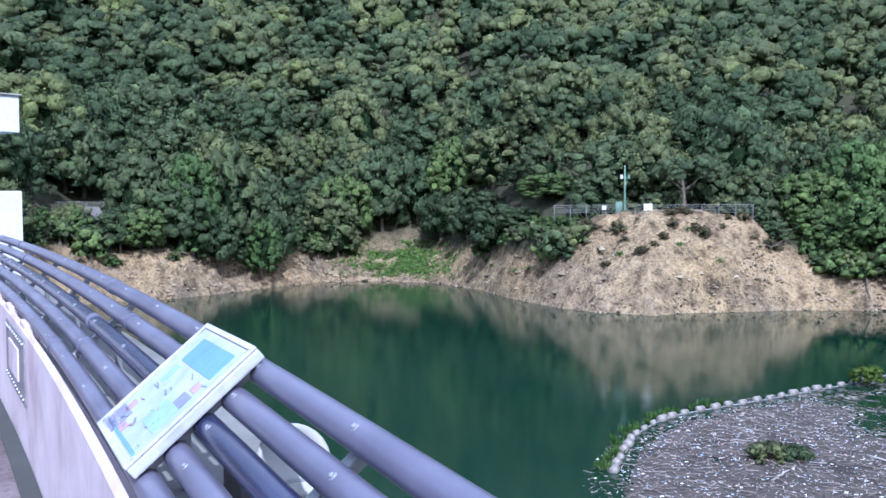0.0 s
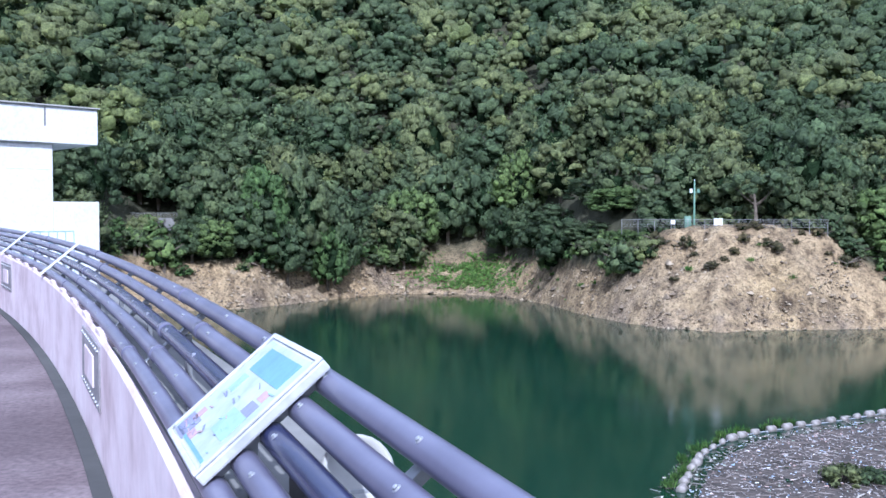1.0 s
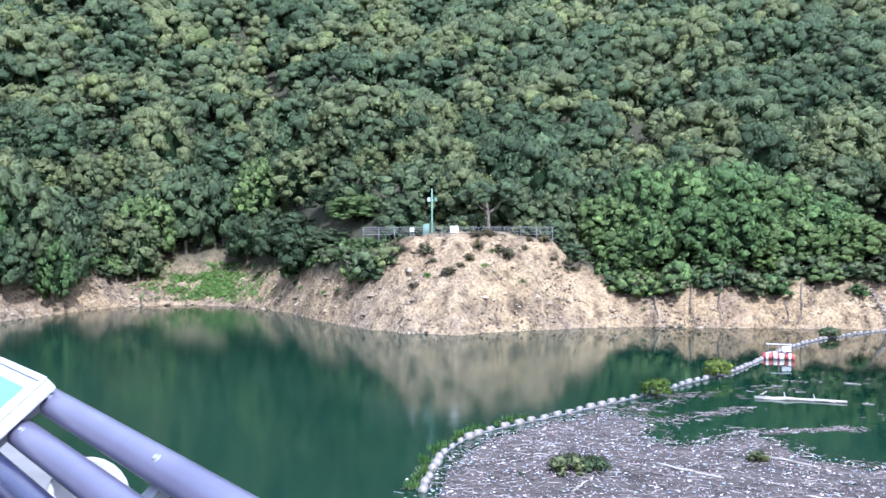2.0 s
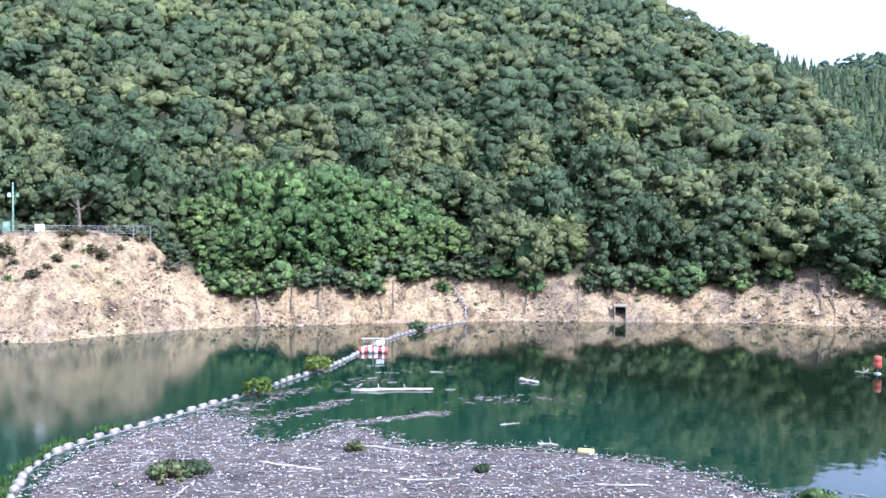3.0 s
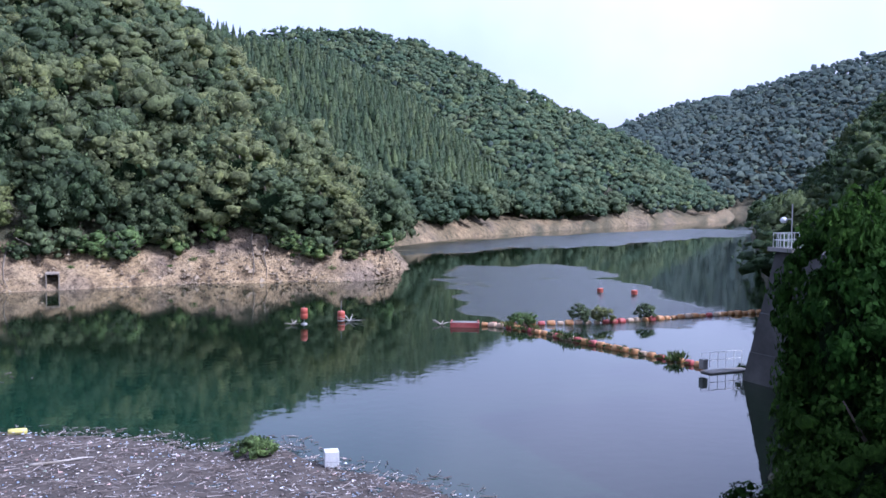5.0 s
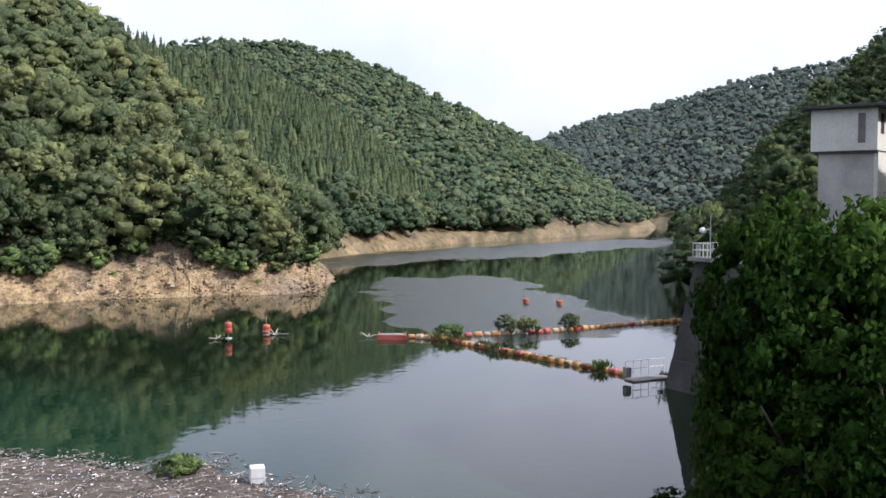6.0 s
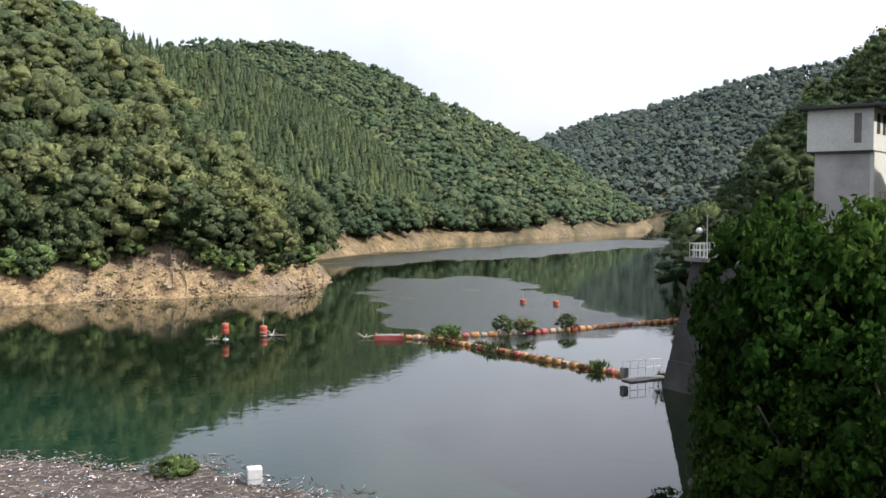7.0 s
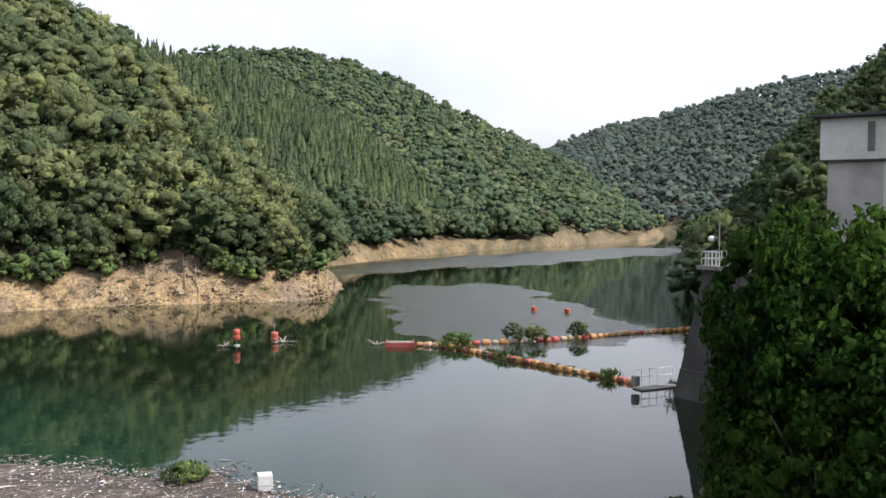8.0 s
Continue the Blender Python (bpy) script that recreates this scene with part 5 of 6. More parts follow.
# red pontoon at the end of the orange lines
pont = tagged(new("red_pontoon"), "flat faded red steel pontoon moored to the float lines", "pontoon")
pm = Matrix.Translation((94.4, 25.4, 0)) @ Matrix.Rotation(radians(14), 4, "Z")
for x, y, z, sx, sy, sz, m, nm in ((0, 0, 0.22, 1.4, 3.0, 0.5, RED, "hull"), (0, 0, 0.49, 1.2, 2.8, 0.04, CONCRETE_OLD, "deck_plate"), (0, 1.35, 0.6, 0.9, 0.12, 0.14, RED, "bow_rail"), (0, -1.35, 0.6, 0.9, 0.12, 0.14, RED, "stern_rail")):
    bm = box(bmesh.new(), x, y, z, sx, sy, sz, 0.03)
    bmesh.ops.transform(bm, matrix=pm, verts=bm.verts)
    part(nm, bm, m, pont)

# small raft of striped drums on the white line
boat = tagged(new("drum_raft"), "small work raft of red and white striped drums", "raft")
bmat = Matrix.Translation((61.2, 83.4, 0)) @ Matrix.Rotation(radians(-35), 4, "Z")
for k, (x, y, m) in enumerate(((-1.0, 0, RED), (0.1, 0, WHITE), (1.2, 0, RED), (-0.5, 0.9, WHITE), (0.7, 0.9, RED))):
    bm = lathe(bmesh.new(), [(0.30, -0.5), (0.36, -0.46), (0.38, -0.15), (0.36, 0.0), (0.38, 0.15), (0.36, 0.46), (0.30, 0.5)], 12, bmat @ Matrix.Translation((x, y, 0.25)) @ Matrix.Rotation(radians(90), 4, "Y"))
    part("drum", bm, m, boat, smooth=True)
    bm = lathe(bmesh.new(), [(0.385, -0.12), (0.392, -0.10), (0.392, 0.10), (0.385, 0.12)], 12, bmat @ Matrix.Translation((x, y, 0.25)) @ Matrix.Rotation(radians(90), 4, "Y"))
    part("stripe", bm, WHITE if m is RED else RED, boat)
bm = box(bmesh.new(), 0.9, 0.6, 1.0, 0.9, 0.7, 0.5, 0.06)
bmesh.ops.transform(bm, matrix=bmat, verts=bm.verts)
part("tank", bm, WHITE, boat)
for x in (-0.9, 0.15, 1.2):
    bm = tube(bmesh.new(), [bmat @ Vector((x, 0.4, 0.3)), bmat @ Vector((x, 0.4, 1.5))], 0.05, 7)
    part("upright", bm, FENCE, boat)
bm = tube(bmesh.new(), [bmat @ Vector((-1.1, 0.4, 1.5)), bmat @ Vector((1.4, 0.4, 1.5))], 0.04, 7)
part("top_bar", bm, WHITE, boat)


def buoy(x, y, r, h, lift, mast, label):
    top = tagged(new("marker_buoy"), label, "buoy", "red marker buoys")
    top.matrix_world = Matrix.Translation((x, y, 0))
    part("drum", lathe(bmesh.new(), [(r * 0.8, lift), (r, lift + 0.06), (r, lift + h * 0.48), (r * 0.96, lift + h * 0.5), (r, lift + h * 0.52), (r, lift + h - 0.06), (r * 0.8, lift + h)], 16), ORANGE_RED, top, smooth=True)
    part("float_disc", lathe(bmesh.new(), [(r * 0.9, -0.15), (r * 1.0, 0.0), (r * 0.8, 0.12)], 14), FENCE, top)
    part("stem", tube(bmesh.new(), [(0, 0, 0), (0, 0, lift + h + mast)], 0.03, 7), STEEL, top)
    return top


ORANGE_RED = mottled("sun_bleached_red_plastic", (0.36, 0.07, 0.045), (0.45, 0.10, 0.06), (0.50, 0.16, 0.10), 1.0, 8.0, 0.5, bump_d=0.003)
buoy(90.6, 41.8, 0.37, 1.15, 0.55, 0.2, "red cylindrical marker buoy standing in calm water")
buoy(94.4, 39.2, 0.39, 1.0, 0.05, 1.0, "red marker buoy with a thin mast and driftwood")
buoy(132.7, 16.2, 0.42, 0.65, 0.0, 1.2, "small far red buoy with a thin mast")
buoy(131.5, 11.4, 0.44, 0.65, 0.0, 0.1, "small far red buoy on pale water")


def snag(x, y, seed, size):
    """A dead branch lying in the water."""
    q = random.Random(seed)
    top = tagged(new("snag"), "bleached dead branch caught beside the buoy", "branch")
    base = Vector((x, y, 0.05))
    for k in range(6):
        a = q.uniform(0, math.tau)
        d = Vector((math.cos(a), math.sin(a), q.uniform(0.05, 0.45)))
        p1 = base + d * size * q.uniform(0.5, 1.0)
        part("branch", tube(bmesh.new(), [base, base.lerp(p1, 0.5) + Vector((0, 0, 0.06)), p1], [0.07, 0.05, 0.02], 6), DRIFTWOOD, top)
    return top


snag(93.9, 38.0, 1, 2.0)
snag(89.6, 42.6, 2, 1.3)
snag(94.6, 28.0, 3, 1.4)


# ---- plants on the floats and on the debris ----
def tuft_mesh(seed, radius, height, blades, mat, wide=0.05):
    g = np.random.default_rng(seed)
    C = np.stack([g.normal(0, radius * 0.5, blades), g.normal(0, radius * 0.5, blades), np.zeros(blades)], -1)
    lean = np.stack([g.normal(0, 0.35, blades), g.normal(0, 0.35, blades), np.ones(blades)], -1)
    tip = C + unit(lean) * (height * g.uniform(0.5, 1.1, blades))[:, None]
    side = unit(np.stack([g.normal(size=blades), g.normal(size=blades), np.zeros(blades)], -1)) * wide
    mid_ = (C + tip) / 2 + side * 0.3
    return quads_mesh("blades", np.stack([C - side * 0.5, mid_ - side, tip, mid_ + side], 1).reshape(-1, 3), mat)


WEED_TUFTS = [tuft_mesh(520 + k, 0.35, 0.4, 70, WEED, 0.04) for k in range(3)]
TUFTS = [tuft_mesh(500 + k, 0.3, 0.5, 60, GRASS, 0.03) for k in range(3)]


def tuft(x, y, z, s, k, label="tuft of green weeds", group="weeds", meshes=TUFTS):
    top = tagged(new("weed_tuft"), label, "plant", group)
    top.matrix_world = Matrix.Translation((x, y, z)) @ Matrix.Rotation(k * 1.7, 4, "Z") @ Matrix.Scale(s, 4)
    part("leaf_blade", meshes[k % 3], None, top)
    return top


q = random.Random(77)
for k, p in enumerate(low_places):
    for _ in range(2):
        if q.random() < 0.3 + 0.5 * abs(math.sin(k * 0.31)):
            tuft(p.x + q.uniform(-0.4, 0.2), p.y + q.uniform(-0.5, 0.5), 0.12, q.uniform(0.5, 1.3) + (0.9 if q.random() < 0.12 else 0), k, "tuft of dull green weeds growing on the floats", "weeds on the float line", WEED_TUFTS)
for k, p in enumerate(white_places):
    if k < 16 and q.random() < 0.8:
        tuft(p.x - q.uniform(0.1, 0.6), p.y + q.uniform(0.1, 0.7), 0.05, q.uniform(0.6, 1.5), k, "tuft of green weeds beside the white floats", "weeds on the float line")


def bush(x, y, z, w, h, mat, seed, label):
    g = np.random.default_rng(seed)
    v, tris, soft = crown(g, w / 2, h, 26, 16, 0.12, 0.30)
    top = tagged(new("bush"), label, "bush")
    top.matrix_world = Matrix.Translation((x, y, z))
    part("leaves", tri_mesh("leaves", v, tris, mat, soft), None, top)
    bm = bmesh.new()
    for k in range(5):
        a = k * 1.26
        tube(bm, [(0, 0, -0.1), (math.cos(a) * w * 0.2, math.sin(a) * w * 0.2, h * 0.5)], [0.05, 0.02], 5)
    part("stems", bm, BARK, top)
    return top


LEAF_YELLOW = leaf_material("yellow_green_leaves", (0.16, 0.24, 0.04), (0.21, 0.29, 0.05), (0.27, 0.33, 0.07))
bush(38.4, 67.6, 0.1, 2.1, 1.5, LEAF_YELLOW, 1, "yellow-green bush rooted on the white floats")
bush(48.6, 74.9, 0.1, 2.4, 1.6, LEAF_YELLOW, 2, "yellow-green bush rooted on the white floats")
bush(78.5, 96.9, 0.1, 2.6, 1.1, LEAF, 3, "low dark green bush beside the far floats")
bush(100.8, 14.4, 0.1, 2.2, 2.0, LEAF, 4, "dark green bush growing on the orange floats")
bush(101.6, 12.2, 0.1, 2.4, 1.7, LEAF, 5, "rounded green bush growing on the orange floats")
bush(105.4, 7.9, 0.1, 2.2, 1.9, LEAF, 6, "green bush growing on the orange floats")
bush(96.6, 19.8, 0.1, 2.8, 1.3, LEAF_FRESH, 7, "low green bush where the float lines meet")
bush(44.6, 23.4, 0.05, 2.3, 0.8, LEAF_FRESH, 8, "low fresh green bush growing on the debris")
bush(22.2, 49.0, 0.05, 2.6, 0.7, LEAF, 9, "flat dark green weed patch on the debris")
bush(23.6, 48.8, 0.05, 1.8, 0.6, LEAF, 10, "flat dark green weed patch on the debris")
bush(33.6, 47.6, 0.05, 1.1, 0.5, LEAF, 11, "small green weed patch on the debris")
bush(36.4, 39.0, 0.05, 0.8, 0.4, LEAF, 12, "small green weed patch on the debris")

# landing stage beside the battered wall
stage = tagged(new("landing_stage"), "floating landing stage with a thin white rail", "pontoon")
sm = Matrix.Translation((77.2, -0.5, 0)) @ Matrix.Rotation(radians(40), 4, "Z")
bm = box(bmesh.new(), 0, 0, 0.06, 1.2, 4.0, 0.12, 0.03)
bmesh.ops.transform(bm, matrix=sm, verts=bm.verts)
part("deck", bm, CONCRETE_OLD, stage)
for y in (-2.0, -1.2, -0.4, 0.4, 1.2, 2.0):
    part("post", tube(bmesh.new(), [sm @ Vector((0.5, y, 0.3)), sm @ Vector((0.5, y, 1.5))], 0.025, 6), WHITE, stage)
for z in (0.9, 1.5):
    part("rail", tube(bmesh.new(), [sm @ Vector((0.5, -2.0, z)), sm @ Vector((0.5, 2.0, z))], 0.022, 6), WHITE, stage)
bm = box(bmesh.new(), 0, 2.2, 0.75, 0.5, 0.5, 0.8, 0.05)
bmesh.ops.transform(bm, matrix=sm, verts=bm.verts)
part("locker", bm, FENCE, stage)


# ---- headland: fence, pole, signs ----
def headland_fence(az0, az1, dist, base, label):
    top = tagged(new("fence"), label, "fence")
    n = int(radians(az1 - az0) * dist / 2.2)
    pts = [polar(az0 + (az1 - az0) * i / n, dist + 0.4 * math.sin(i * 0.7), base) for i in range(n + 1)]
    for p in pts:
        part("post", tube(bmesh.new(), [p - Vector((0, 0, 1.0)), p + Vector((0, 0, 1.12))], 0.045, 6), FENCE, top)
    for h in (0.08, 0.45, 0.8, 1.1):
        part("rail", tube(bmesh.new(), [p + Vector((0, 0, h)) for p in pts], 0.03 if h > 1 else 0.016, 6), FENCE, top)
    V, F = [], []
    for a, b in zip(pts, pts[1:]):       # thin crossing wires
        for k in range(14):
            for s0, s1 in ((0.08, 1.08), (1.08, 0.08)):
                u, v = a.lerp(b, k / 14), a.lerp(b, min(1.0, (k + 3) / 14))
                i = len(V)
                V += [u + Vector((0, 0, s0)), u + Vector((0, 0, s0 + 0.012)), v + Vector((0, 0, s1 + 0.012)), v + Vector((0, 0, s1))]
                F.append((i, i + 1, i + 2, i + 3))
    part("mesh_wire", mesh_of("mesh_wire", V, F, FENCE), None, top)
    return top


headland_fence(12.0, 23.4, 134.2, 12.42, "grey wire fence along the top of the headland")
pole = tagged(new("utility_pole"), "pale green steel pole with a box and crossarm", "pole")
pole.matrix_world = Matrix.Translation(polar(16.15, 135.2, 12.4))
part("shaft", lathe(bmesh.new(), [(0.17, -1.0), (0.16, 0.0), (0.13, 3.0), (0.10, 6.5)], 12), GREEN, pole, smooth=True)
part("crossarm", box(bmesh.new(), 0, 0, 4.9, 1.5, 0.1, 0.12, 0.01), GREEN, pole)
part("lamp_box", box(bmesh.new(), -0.5, -0.1, 5.05, 0.34, 0.3, 0.55, 0.03), WHITE, pole)
part("lamp_box", box(bmesh.new(), 0.5, -0.1, 5.05, 0.34, 0.3, 0.55, 0.03), GREEN, pole)
part("control_box", box(bmesh.new(), -0.9, 0.0, 0.8, 0.9, 0.5, 1.6, 0.03), GREEN, pole)
part("cap", lathe(bmesh.new(), [(0.11, 6.5), (0.12, 6.55), (0.06, 6.66)], 12), STEEL, pole)
for az, w, h, z in ((17.5, 1.15, 0.95, 12.75), (14.95, 0.6, 0.55, 12.9)):
    sg = tagged(new("notice_sign"), "plain white notice board on the fence", "sign", "notice boards")
    sg.matrix_world = Matrix.Translation(polar(az, 133.7, z)) @ Matrix.Rotation(radians(-az), 4, "Z")
    part("board", box(bmesh.new(), 0, 0, h / 2, w, 0.03, h, 0.008), WHITE, sg)
    for x in (-w * 0.35, w * 0.35):
        part("post", tube(bmesh.new(), [(x, 0.05, -1.0), (x, 0.05, h)], 0.03, 6), FENCE, sg)

# slender grey tree on the terrace
dead = tagged(new("tree"), "slender pale-trunked tree behind the fence", "tree")
g = np.random.default_rng(91)
dead.matrix_world = Matrix.Translation(polar(19.6, 136.5, 12.2))
part("trunk", trunk_mesh(g, 8.0, 0.26, 6, 3.0), None, dead)
v, tris, soft = crown(g, 5.0, 4.0, 46, 8, 0.2, 0.2)
part("crown", tri_mesh("crown", v + np.array([0, 0, 4.2]), tris, LEAF, soft), None, dead)

# fence, wall and parked-up slab on the far left bank
headland_fence(-17.9, -14.3, 157, 13.3, "pale post fence on the wooded bank")
bm = box(bmesh.new(), 0, 0, 0, 3.2, 1.0, 4.6, 0.05, Matrix.Rotation(radians(16), 4, "Z"))
bmesh.ops.transform(bm, matrix=Matrix.Translation(polar(-15.0, 155.5, 11.3)), verts=bm.verts)
tagged(part("retaining_wall", bm, CONCRETE_OLD), "short grey concrete retaining wall in the wood", "wall", kind="structure")

# ---- culvert in the bank ----
BANK_CONCRETE = mottled("soil_stained_concrete", (0.20, 0.17, 0.13), (0.28, 0.24, 0.19), (0.34, 0.30, 0.24), 0.8, 6.0, 0.9)
cul = tagged(new("culvert"), "square dark culvert mouth with a concrete frame", "culvert")
cul.matrix_world = Matrix.Translation(polar(51.15, 140.6, 0)) @ Matrix.Rotation(radians(-51.15), 4, "Z")
for x in (-0.82, 0.82):
    part("jamb", box(bmesh.new(), x, 1.4, 0.8, 0.16, 3.0, 2.8, 0.03), BANK_CONCRETE, cul)
part("lintel", box(bmesh.new(), 0, 1.4, 2.26, 1.80, 3.0, 0.16, 0.03), BANK_CONCRETE, cul)
# near-black panel puts the culvert's unlit depth into colour
part("back", box(bmesh.new(), 0, 2.6, 1.0, 1.5, 0.1, 2.6), DARK, cul)
part("floor_slab", box(bmesh.new(), 0, 1.2, -0.25, 1.5, 3.0, 0.3), CONCRETE_OLD, cul)


# ---- intake house and battered wall ----
def intake_house():
    top = tagged(new("intake_house"), "pale grey concrete intake house with a flat dark roof", "house")
    d = 75.0
    a, b = polar(99.08, d * 1.008), polar(102.49, d * 0.992)
    u = (b - a).normalized()
    m = Matrix.Translation(a) @ Matrix.Rotation(math.atan2(u.y, u.x), 4, "Z")   # x along the face, y outward to the camera is -y
    w, k = (b - a).length, d / 1680

    def blk(name, x0, x1, y0, y1, z0, z1, mat, bevel=0.02, label="", parent=top):
        bm = box(bmesh.new(), (x0 + x1) / 2, (y0 + y1) / 2, (z0 + z1) / 2, x1 - x0, y1 - y0, z1 - z0, bevel)
        bmesh.ops.transform(bm, matrix=m, verts=bm.verts)
        return part(name, bm, mat, parent, label)
    side = 1.0      # depth runs to +y, away from the camera
    blk("upper_wall", 0, w, 0, 5.0, EYE + 88 * k, EYE + 156 * k, HOUSE)
    blk("floor_band", -0.02, w + 0.02, -0.02, 5.02, EYE + 85.5 * k, EYE + 88 * k, ROOF, 0.01)
    blk("roof", -0.65, w + 0.9, -0.6, 5.6, EYE + 157 * k, EYE + 162 * k, ROOF, 0.03, "flat dark roof with a wide eave")
    blk("eave", -0.5, w + 0.75, -0.45, 5.45, EYE + 156 * k, EYE + 157 * k, ROOF, 0.01)
    blk("shaft", 0.48, w - 0.28, 0.35, 4.6, -5.0, EYE + 85.5 * k, CONCRETE)
    # paler strip stands in for the shaft's sunlit side face
    blk("lit_side_strip", w - 0.27, w + 0.02, 0.30, 4.7, -5.0, EYE + 85.5 * k, HOUSE)
    wd = blk("window_recess", w - 1.32, w - 0.80, -0.012, 0.1, EYE + 100 * k, EYE + 148 * k, CONCRETE_OLD, 0.0, "tall narrow shuttered opening")
    blk("frame", w - 1.38, w - 1.32, -0.03, 0.1, EYE + 96 * k, EYE + 150 * k, HOUSE, 0.0, "", wd)
    blk("frame", w - 0.80, w - 0.74, -0.03, 0.1, EYE + 96 * k, EYE + 150 * k, HOUSE, 0.0, "", wd)
    for y in (0.9, 2.6):
        blk("side_window", w - 0.05, w + 0.015, y, y + 0.9, EYE + 115 * k, EYE + 148 * k, DARK, 0.0)
    return top, m, w


HOUSE = mottled("pale_house_paint", (0.58, 0.59, 0.54), (0.66, 0.67, 0.61), (0.72, 0.73, 0.67), 0.5, 6.0, 0.8, bump_d=0.003)
house, house_m, house_w = intake_house()
rail2 = tagged(new("service_rail"), "light steel railing beside the intake house", "railing")
for x in np.arange(house_w + 0.3, house_w + 3.4, 0.3):
    part("post", tube(bmesh.new(), [house_m @ Vector((x, 1.0, 12.4)), house_m @ Vector((x, 1.0, 14.9))], 0.025, 6), FENCE, rail2)
for z in (13.9, 14.9):
    part("rail", tube(bmesh.new(), [house_m @ Vector((house_w + 0.2, 1.0, z)), house_m @ Vector((house_w + 3.5, 1.0, z))], 0.035, 6), FENCE, rail2)
bm = box(bmesh.new(), house_w + 1.9, 2.0, 12.2, 3.8, 2.4, 0.5, 0.02)
bmesh.ops.transform(bm, matrix=house_m, verts=bm.verts)
part("landing", bm, CONCRETE, rail2)


def battered_wall():
    top = tagged(new("battered_wall"), "stained sloping concrete buttress, coloured dark for shade, rising from the water", "wall")
    foot, back_ = polar(91.3, 74.0), polar(94.9, 69.3)
    u = (back_ - foot).normalized()
    n_in = Vector((-u.y, u.x, 0))
    if n_in.dot(foot) < 0:
        n_in = -n_in
    L, H, lean = 14.0, 9.85, 2.4
    zs = [-5.0, 2.2, 2.26, 5.2, 5.26, H]
    bm = bmesh.new()
    rows = []
    for z in zs:
        sh = lean * max(z, -5.0) / H
        step = 0.05 if z in (2.26, 5.26, H) else 0.0
        p = foot + u * sh + n_in * (sh * 0.25 + step)
        q2 = foot + u * L + n_in * (sh * 0.25 + step)
        rows.append([bm.verts.new((v.x, v.y, z)) for v in (p, q2, q2 + n_in * 5, p + n_in * 5)])
    for a, b in zip(rows, rows[1:]):
        for k in range(4):
            bm.faces.new((a[k], a[(k + 1) % 4], b[(k + 1) % 4], b[k]))
    bm.faces.new(rows[0][::-1])
    bm.faces.new(rows[-1])
    # the wall's shaded side is put into the body's colour
    part("body", bm, SHADE_GRIME_CONCRETE, top)
    head = foot + u * lean + n_in * 0.6
    bm = bmesh.new()
    p0, p1 = head - u * 0.4 - n_in * 0.3, head + u * 1.8 + n_in * 2.3
    box(bm, 0, 0, 0, 2.4, 2.6, 0.3, 0.02, Matrix.Rotation(math.atan2(u.y, u.x), 4, "Z"))
    bmesh.ops.transform(bm, matrix=Matrix.Translation(((p0.x + p1.x) / 2, (p0.y + p1.y) / 2, H + 0.12)), verts=bm.verts)
    part("cap_slab", bm, CONCRETE_OLD, top)
    return top, head, u, n_in, H + 0.29


buttress, b_head, b_u, b_n, b_top = battered_wall()
rail3 = tagged(new("guard_rail"), "white steel guard rail on the buttress top", "railing")
base = Vector((b_head.x, b_head.y, b_top))
for k in range(6):
    p = base + b_u * (0.36 * k - 0.25)
    part("post", tube(bmesh.new(), [p, p + Vector((0, 0, 1.0))], 0.03, 6), WHITE, rail3)
    p2 = base - b_u * 0.25 + b_n * (0.5 * k)
    part("post", tube(bmesh.new(), [p2, p2 + Vector((0, 0, 1.0))], 0.03, 6), WHITE, rail3)
for z in (0.5, 1.0):
    part("rail", tube(bmesh.new(), [base - b_u * 0.25 + b_n * 2.5 + Vector((0, 0, z)), base - b_u * 0.25 + Vector((0, 0, z)), base + b_u * 1.6 + Vector((0, 0, z))], 0.035, 6), WHITE, rail3)
mast = tagged(new("camera_mast"), "thin mast carrying a round white camera housing", "mast")
part("shaft", tube(bmesh.new(), [base + b_u * 0.7 + b_n * 0.8, base + b_u * 0.7 + b_n * 0.8 + Vector((0, 0, 3.1))], 0.045, 8), STEEL, mast)
arm_z = Vector((0, 0, 2.0))
part("arm", tube(bmesh.new(), [base + b_u * 0.7 + b_n * 0.8 + arm_z, base - b_u * 0.05 + b_n * 0.8 + arm_z], 0.03, 6), STEEL, mast)
bm = bmesh.new()
bmesh.ops.create_uvsphere(bm, u_segments=14, v_segments=10, radius=0.26, matrix=Matrix.Translation(base - b_u * 0.1 + b_n * 0.8 + arm_z + Vector((0, 0, -0.1))))
for v in bm.verts:
    if v.co.z < base.z + 1.78:
        v.co.z = base.z + 1.78 - (base.z + 1.78 - v.co.z) * 0.5
part("housing", bm, WHITE, mast, "round white camera housing", smooth=True)

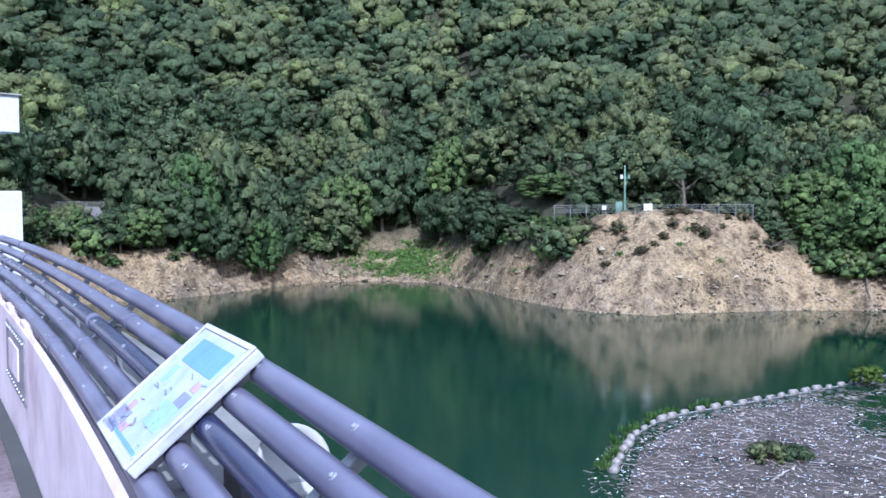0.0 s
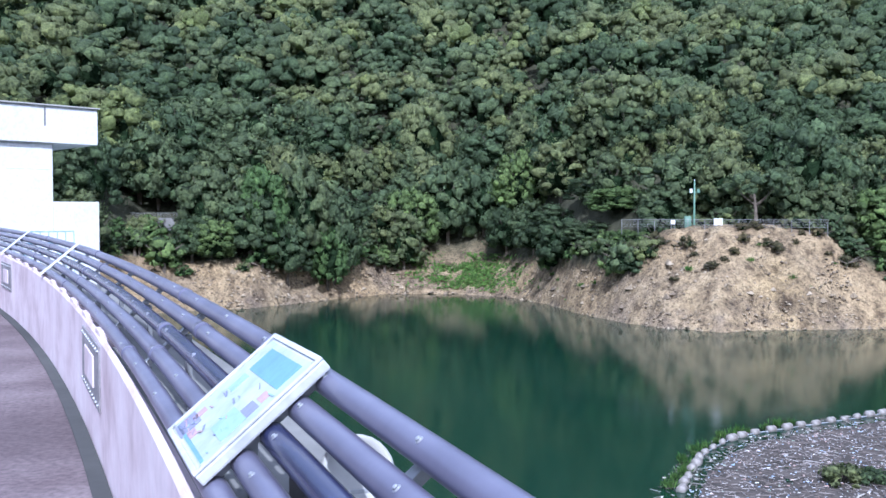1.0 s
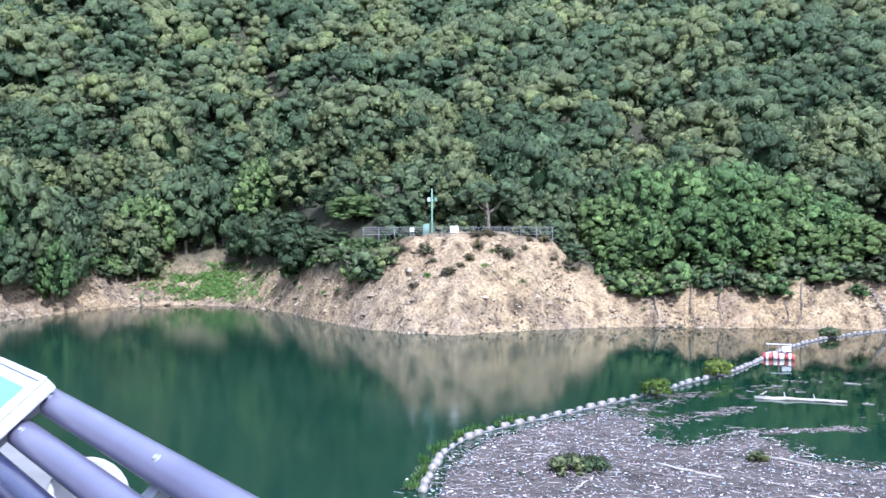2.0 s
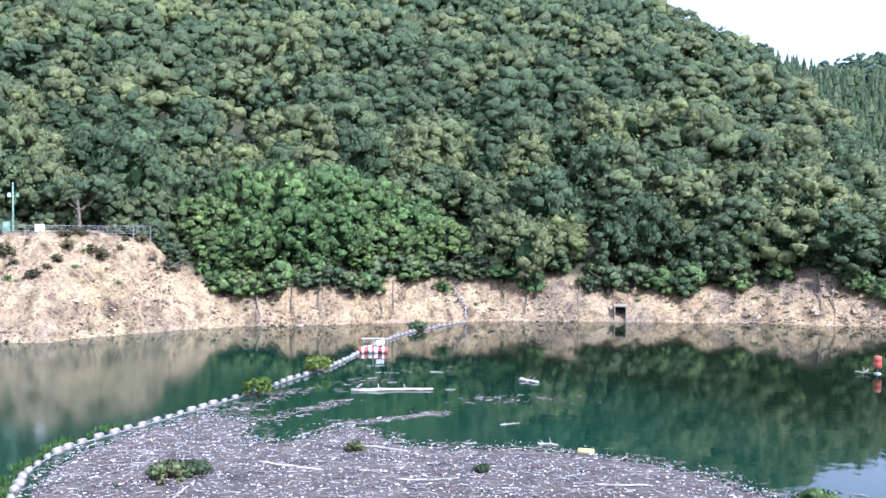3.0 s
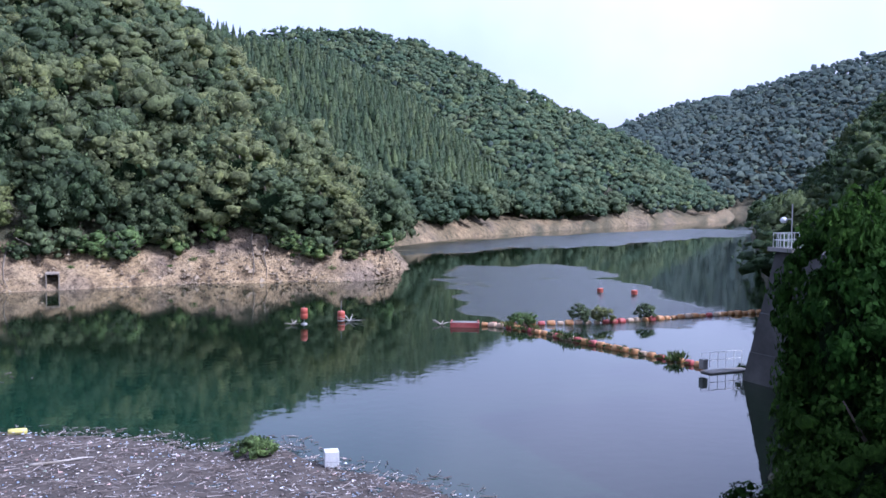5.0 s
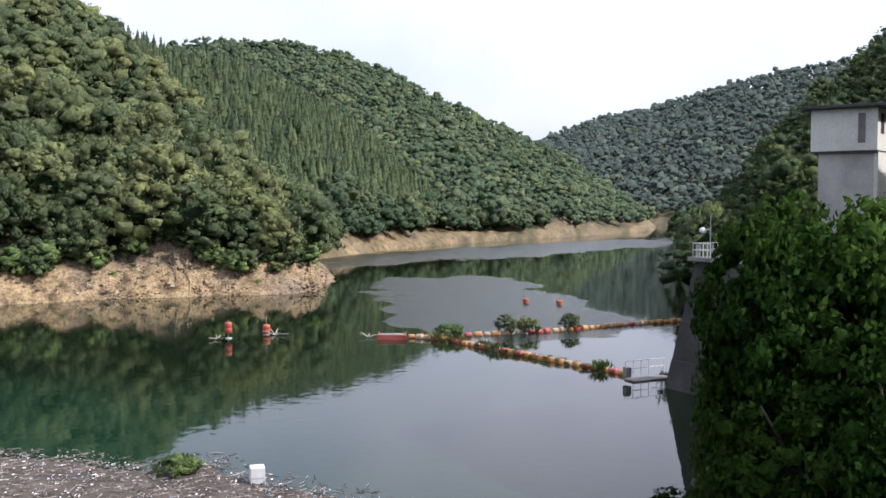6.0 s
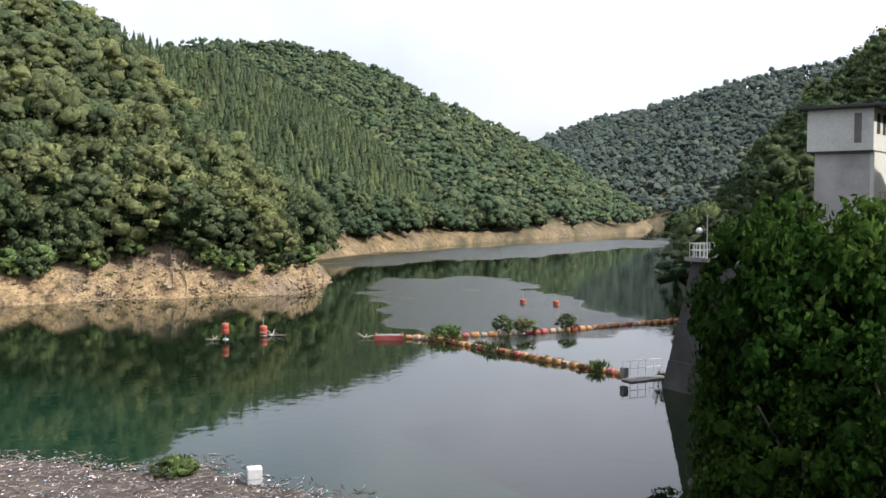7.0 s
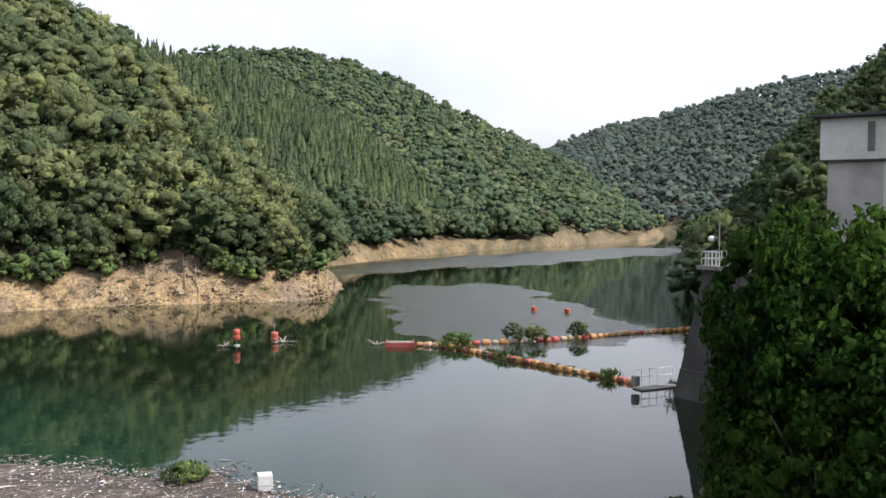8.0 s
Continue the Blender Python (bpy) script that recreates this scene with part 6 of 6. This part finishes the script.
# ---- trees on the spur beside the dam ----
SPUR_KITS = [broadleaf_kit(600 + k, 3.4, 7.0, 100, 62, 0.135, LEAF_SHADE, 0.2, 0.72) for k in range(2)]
for k, (a, d, zb, s, tall, lab) in enumerate([
        (98.7, 40.5, 1.2, 1.20, 1.46, "large leafy tree in deep shade beside the dam"), (102.0, 42, 2.2, 1.30, 1.34, "large leafy tree in deep shade beside the dam"), (105.8, 41, 2.2, 1.27, 1.24, "large leafy tree in deep shade beside the dam"),
        (96.5, 42.0, 0.2, 0.74, 1.85, "slim shaded tree on the low spur"), (97.3, 40.6, 3.6, 0.86, 1.82, "tall leafy tree hiding the wall top"), (94.9, 42.4, -0.8, 0.42, 1.25, "shaded shrub at the water's edge"), (92.6, 40.6, -1.4, 0.46, 1.1, "shaded shrub at the water's edge"), (99.8, 36.5, 0.0, 1.0, 1.15, "leafy shaded tree on the low spur"), (97.4, 37.0, -0.8, 0.80, 1.15, "shaded shrub at the water's edge"),
        (103.6, 36.0, 0.6, 1.1, 1.25, "leafy shaded tree on the low spur"), (94.8, 38.0, -1.6, 0.52, 1.15, "shaded shrub at the water's edge"), (92.0, 38.2, -2.0, 0.42, 1.1, "shaded shrub at the water's edge")]):
    plant(SPUR_KITS[k % 2], polar(a, d, zb), s, k * 1.3, lab, "trees on the spur", tall)
branchlet = tagged(new("dead_branch"), "pale dead branch hanging in the shaded tree", "branch")
p = polar(102.7, 37.0, 8.2)
for k in range(4):
    part("twig", tube(bmesh.new(), [p, p + Vector((0.1 * k, 0.35 + 0.1 * k, -0.25 + 0.12 * k)), p + Vector((0.1, 0.8 + 0.12 * k, -0.55 + 0.25 * k))], [0.03, 0.02, 0.01], 5), DRIFTWOOD, branchlet)


# ---- stones, roots and grass on the bare bank ----
def stone_field(count, seed, lo, hi, az0, az1, label):
    g = random.Random(seed)
    V, F = [], []
    while len(F) < count * 8:
        a = g.uniform(az0, az1)
        d0, d1 = float(table(NEAR_SHORE, 1, a)), float(table(NEAR_SHORE, 2, a))
        d = d0 + (d1 - d0) * g.random() ** 1.4 - 0.3
        z = float(land_height(a, d))
        r0 = g.uniform(lo, hi) * g.uniform(0.4, 1.0)
        c = polar(a, d, z + 0.05)
        w = noise.fractal((c.x * 0.11, c.y * 0.11, c.z * 0.11), 0.8, 2.2, 5)
        c.z += 0.8 * w * (1.0 if z > 0.3 else 0.4)
        c.x += 0.8 * w
        i = len(V)
        for dx, dy, dz in ((1, 0, 0), (-1, 0, 0), (0, 1, 0), (0, -1, 0), (0, 0, 0.8), (0, 0, -0.8)):
            V.append(c + Vector((dx + g.uniform(-0.35, 0.35), dy + g.uniform(-0.35, 0.35), dz + g.uniform(-0.3, 0.3))) * r0)
        F += [(i + p, i + q_, i + t) for p, q_, t in ((0, 2, 4), (2, 1, 4), (1, 3, 4), (3, 0, 4), (2, 0, 5), (1, 2, 5), (3, 1, 5), (0, 3, 5))]
    return tagged(part("bank_stones", mesh_of("bank_stones", V, F, STONE), None), label, "stones", kind="stuff")


m, n, l, b = material("bank_stone")
geo = n.new("ShaderNodeNewGeometry")
c = ramp(n, l, geo.outputs["Random Per Island"], [(0.0, (0.11, 0.085, 0.06)), (0.35, (0.22, 0.172, 0.115)), (0.7, (0.31, 0.245, 0.155)), (1.0, (0.40, 0.33, 0.23))])
grain = tex(n, l, 3.0, 4.0)
l.new(mix(n, l, 1.0, c, ramp(n, l, grain, [(0.3, (0.75, 0.75, 0.75)), (0.7, (1.15, 1.15, 1.15))]), "MULTIPLY"), b.inputs["Base Color"])
b.inputs["Roughness"].default_value = 0.95
STONE = m
stone_field(6500, 3, 0.10, 0.36, -16, 71, "scattered broken stones on the bare bank")
stone_field(300, 4, 0.3, 0.75, -16, 71, "larger boulders along the waterline")

g = random.Random(6)
V, F = [], []
blades = []
gg = np.random.default_rng(66)
for k in range(2000):       # grassy slope of the inlet
    a = g.gauss(2.9, 1.7)
    d0, d1 = float(table(NEAR_SHORE, 1, a)), float(table(NEAR_SHORE, 2, a))
    d = d0 + 1.0 + (d1 - d0 + 1.0) * g.betavariate(1.6, 1.3)
    blades.append((a, d))
P = np.array([tuple(polar(a, d, float(land_height(a, d)) + 0.25)) for a, d in blades])
NN = unit(gg.normal(size=(len(P), 3)) * 0.5 + np.array([0, -0.5, 0.9]))
inlet_grass = tagged(part("inlet_grass", quads_mesh("inlet_grass", leaf_quads(P, NN, 0.42, gg, 0.5), GRASS), None), "bright green grass on the inlet's gentle slope", "grass", kind="stuff")
for k in range(40):
    a = g.uniform(-15, 70)
    d0, d1 = float(table(NEAR_SHORE, 1, a)), float(table(NEAR_SHORE, 2, a))
    d = d0 + (d1 - d0) * g.uniform(0.35, 1.0)
    p = polar(a, d, float(land_height(a, d)) - 0.05)
    tuft(p.x, p.y, p.z, g.uniform(0.8, 1.8), k, "tuft of grass on the bare bank", "grass tufts on the bank")
# dry scrub on the headland and darker undergrowth below its fence
DRY = leaf_material("dry_scrub_leaves", (0.10, 0.090, 0.045), (0.16, 0.14, 0.072), (0.23, 0.195, 0.10), 0.5, 4.0)
DRY_KITS = [broadleaf_kit(180 + k, 0.9, 1.1, 12, 14, 0.12, DRY, 0.36) for k in range(4)]
for k in range(26):
    a, t = g.uniform(12.6, 25.4), 1.02 - abs(g.gauss(0, 0.2))
    d0, d1 = float(table(NEAR_SHORE, 1, a)), float(table(NEAR_SHORE, 2, a))
    d = d0 + (d1 - d0) * max(0.12, t)
    plant(DRY_KITS[k % 4], polar(a, d, float(land_height(a, d)) - 0.25), g.uniform(0.45, 1.15), g.uniform(0, 6.28), "dry brownish scrub clinging to the bare headland", "scrub on the headland", g.uniform(0.7, 1.5), "shrub")
for k in range(26):
    a = g.uniform(12.8, 25.0)
    d = g.uniform(136.4, 139.5)
    plant(SHRUB_KITS[(k % 2) * 2], polar(a, d, float(land_height(a, d)) - 0.3), g.uniform(0.7, 1.3), g.uniform(0, 6.28), "dark leafy undergrowth behind the headland fence", "undergrowth behind the fence", g.uniform(0.8, 1.3), "shrub")
for k in range(16):
    a = g.uniform(-20.0, -14.2)
    d = float(table(NEAR_SHORE, 2, a)) + g.uniform(0.0, 6.0)
    plant(SHRUB_KITS[k % 4], polar(a, d, float(land_height(a, d)) - 0.3), g.uniform(0.8, 1.5), g.uniform(0, 6.28), "leafy green shrub below the post fence", "shrubs along the bank", g.uniform(0.8, 1.2), "shrub")
# bare trunks and roots at the bank's edge
for k, a in enumerate((29.5, 31.6, 33.2, 36.8, 37.4, 45.6, 48.8, 62.2, 63.0)):
    top = tagged(new("bare_root"), "bare dark root trailing down the bank", "root")
    d1 = float(table(NEAR_SHORE, 2, a))
    pts = []
    for t in (1.0, 0.75, 0.5, 0.25, 0.05):
        d0 = float(table(NEAR_SHORE, 1, a))
        aa, d = a + g.uniform(-0.18, 0.18), d0 + (d1 - d0) * t
        pts.append(polar(aa, d - 0.3, float(land_height(aa, d)) + 0.25))
    part("stem", tube(bmesh.new(), pts, [0.14, 0.12, 0.10, 0.08, 0.04], 6), BARK, top)
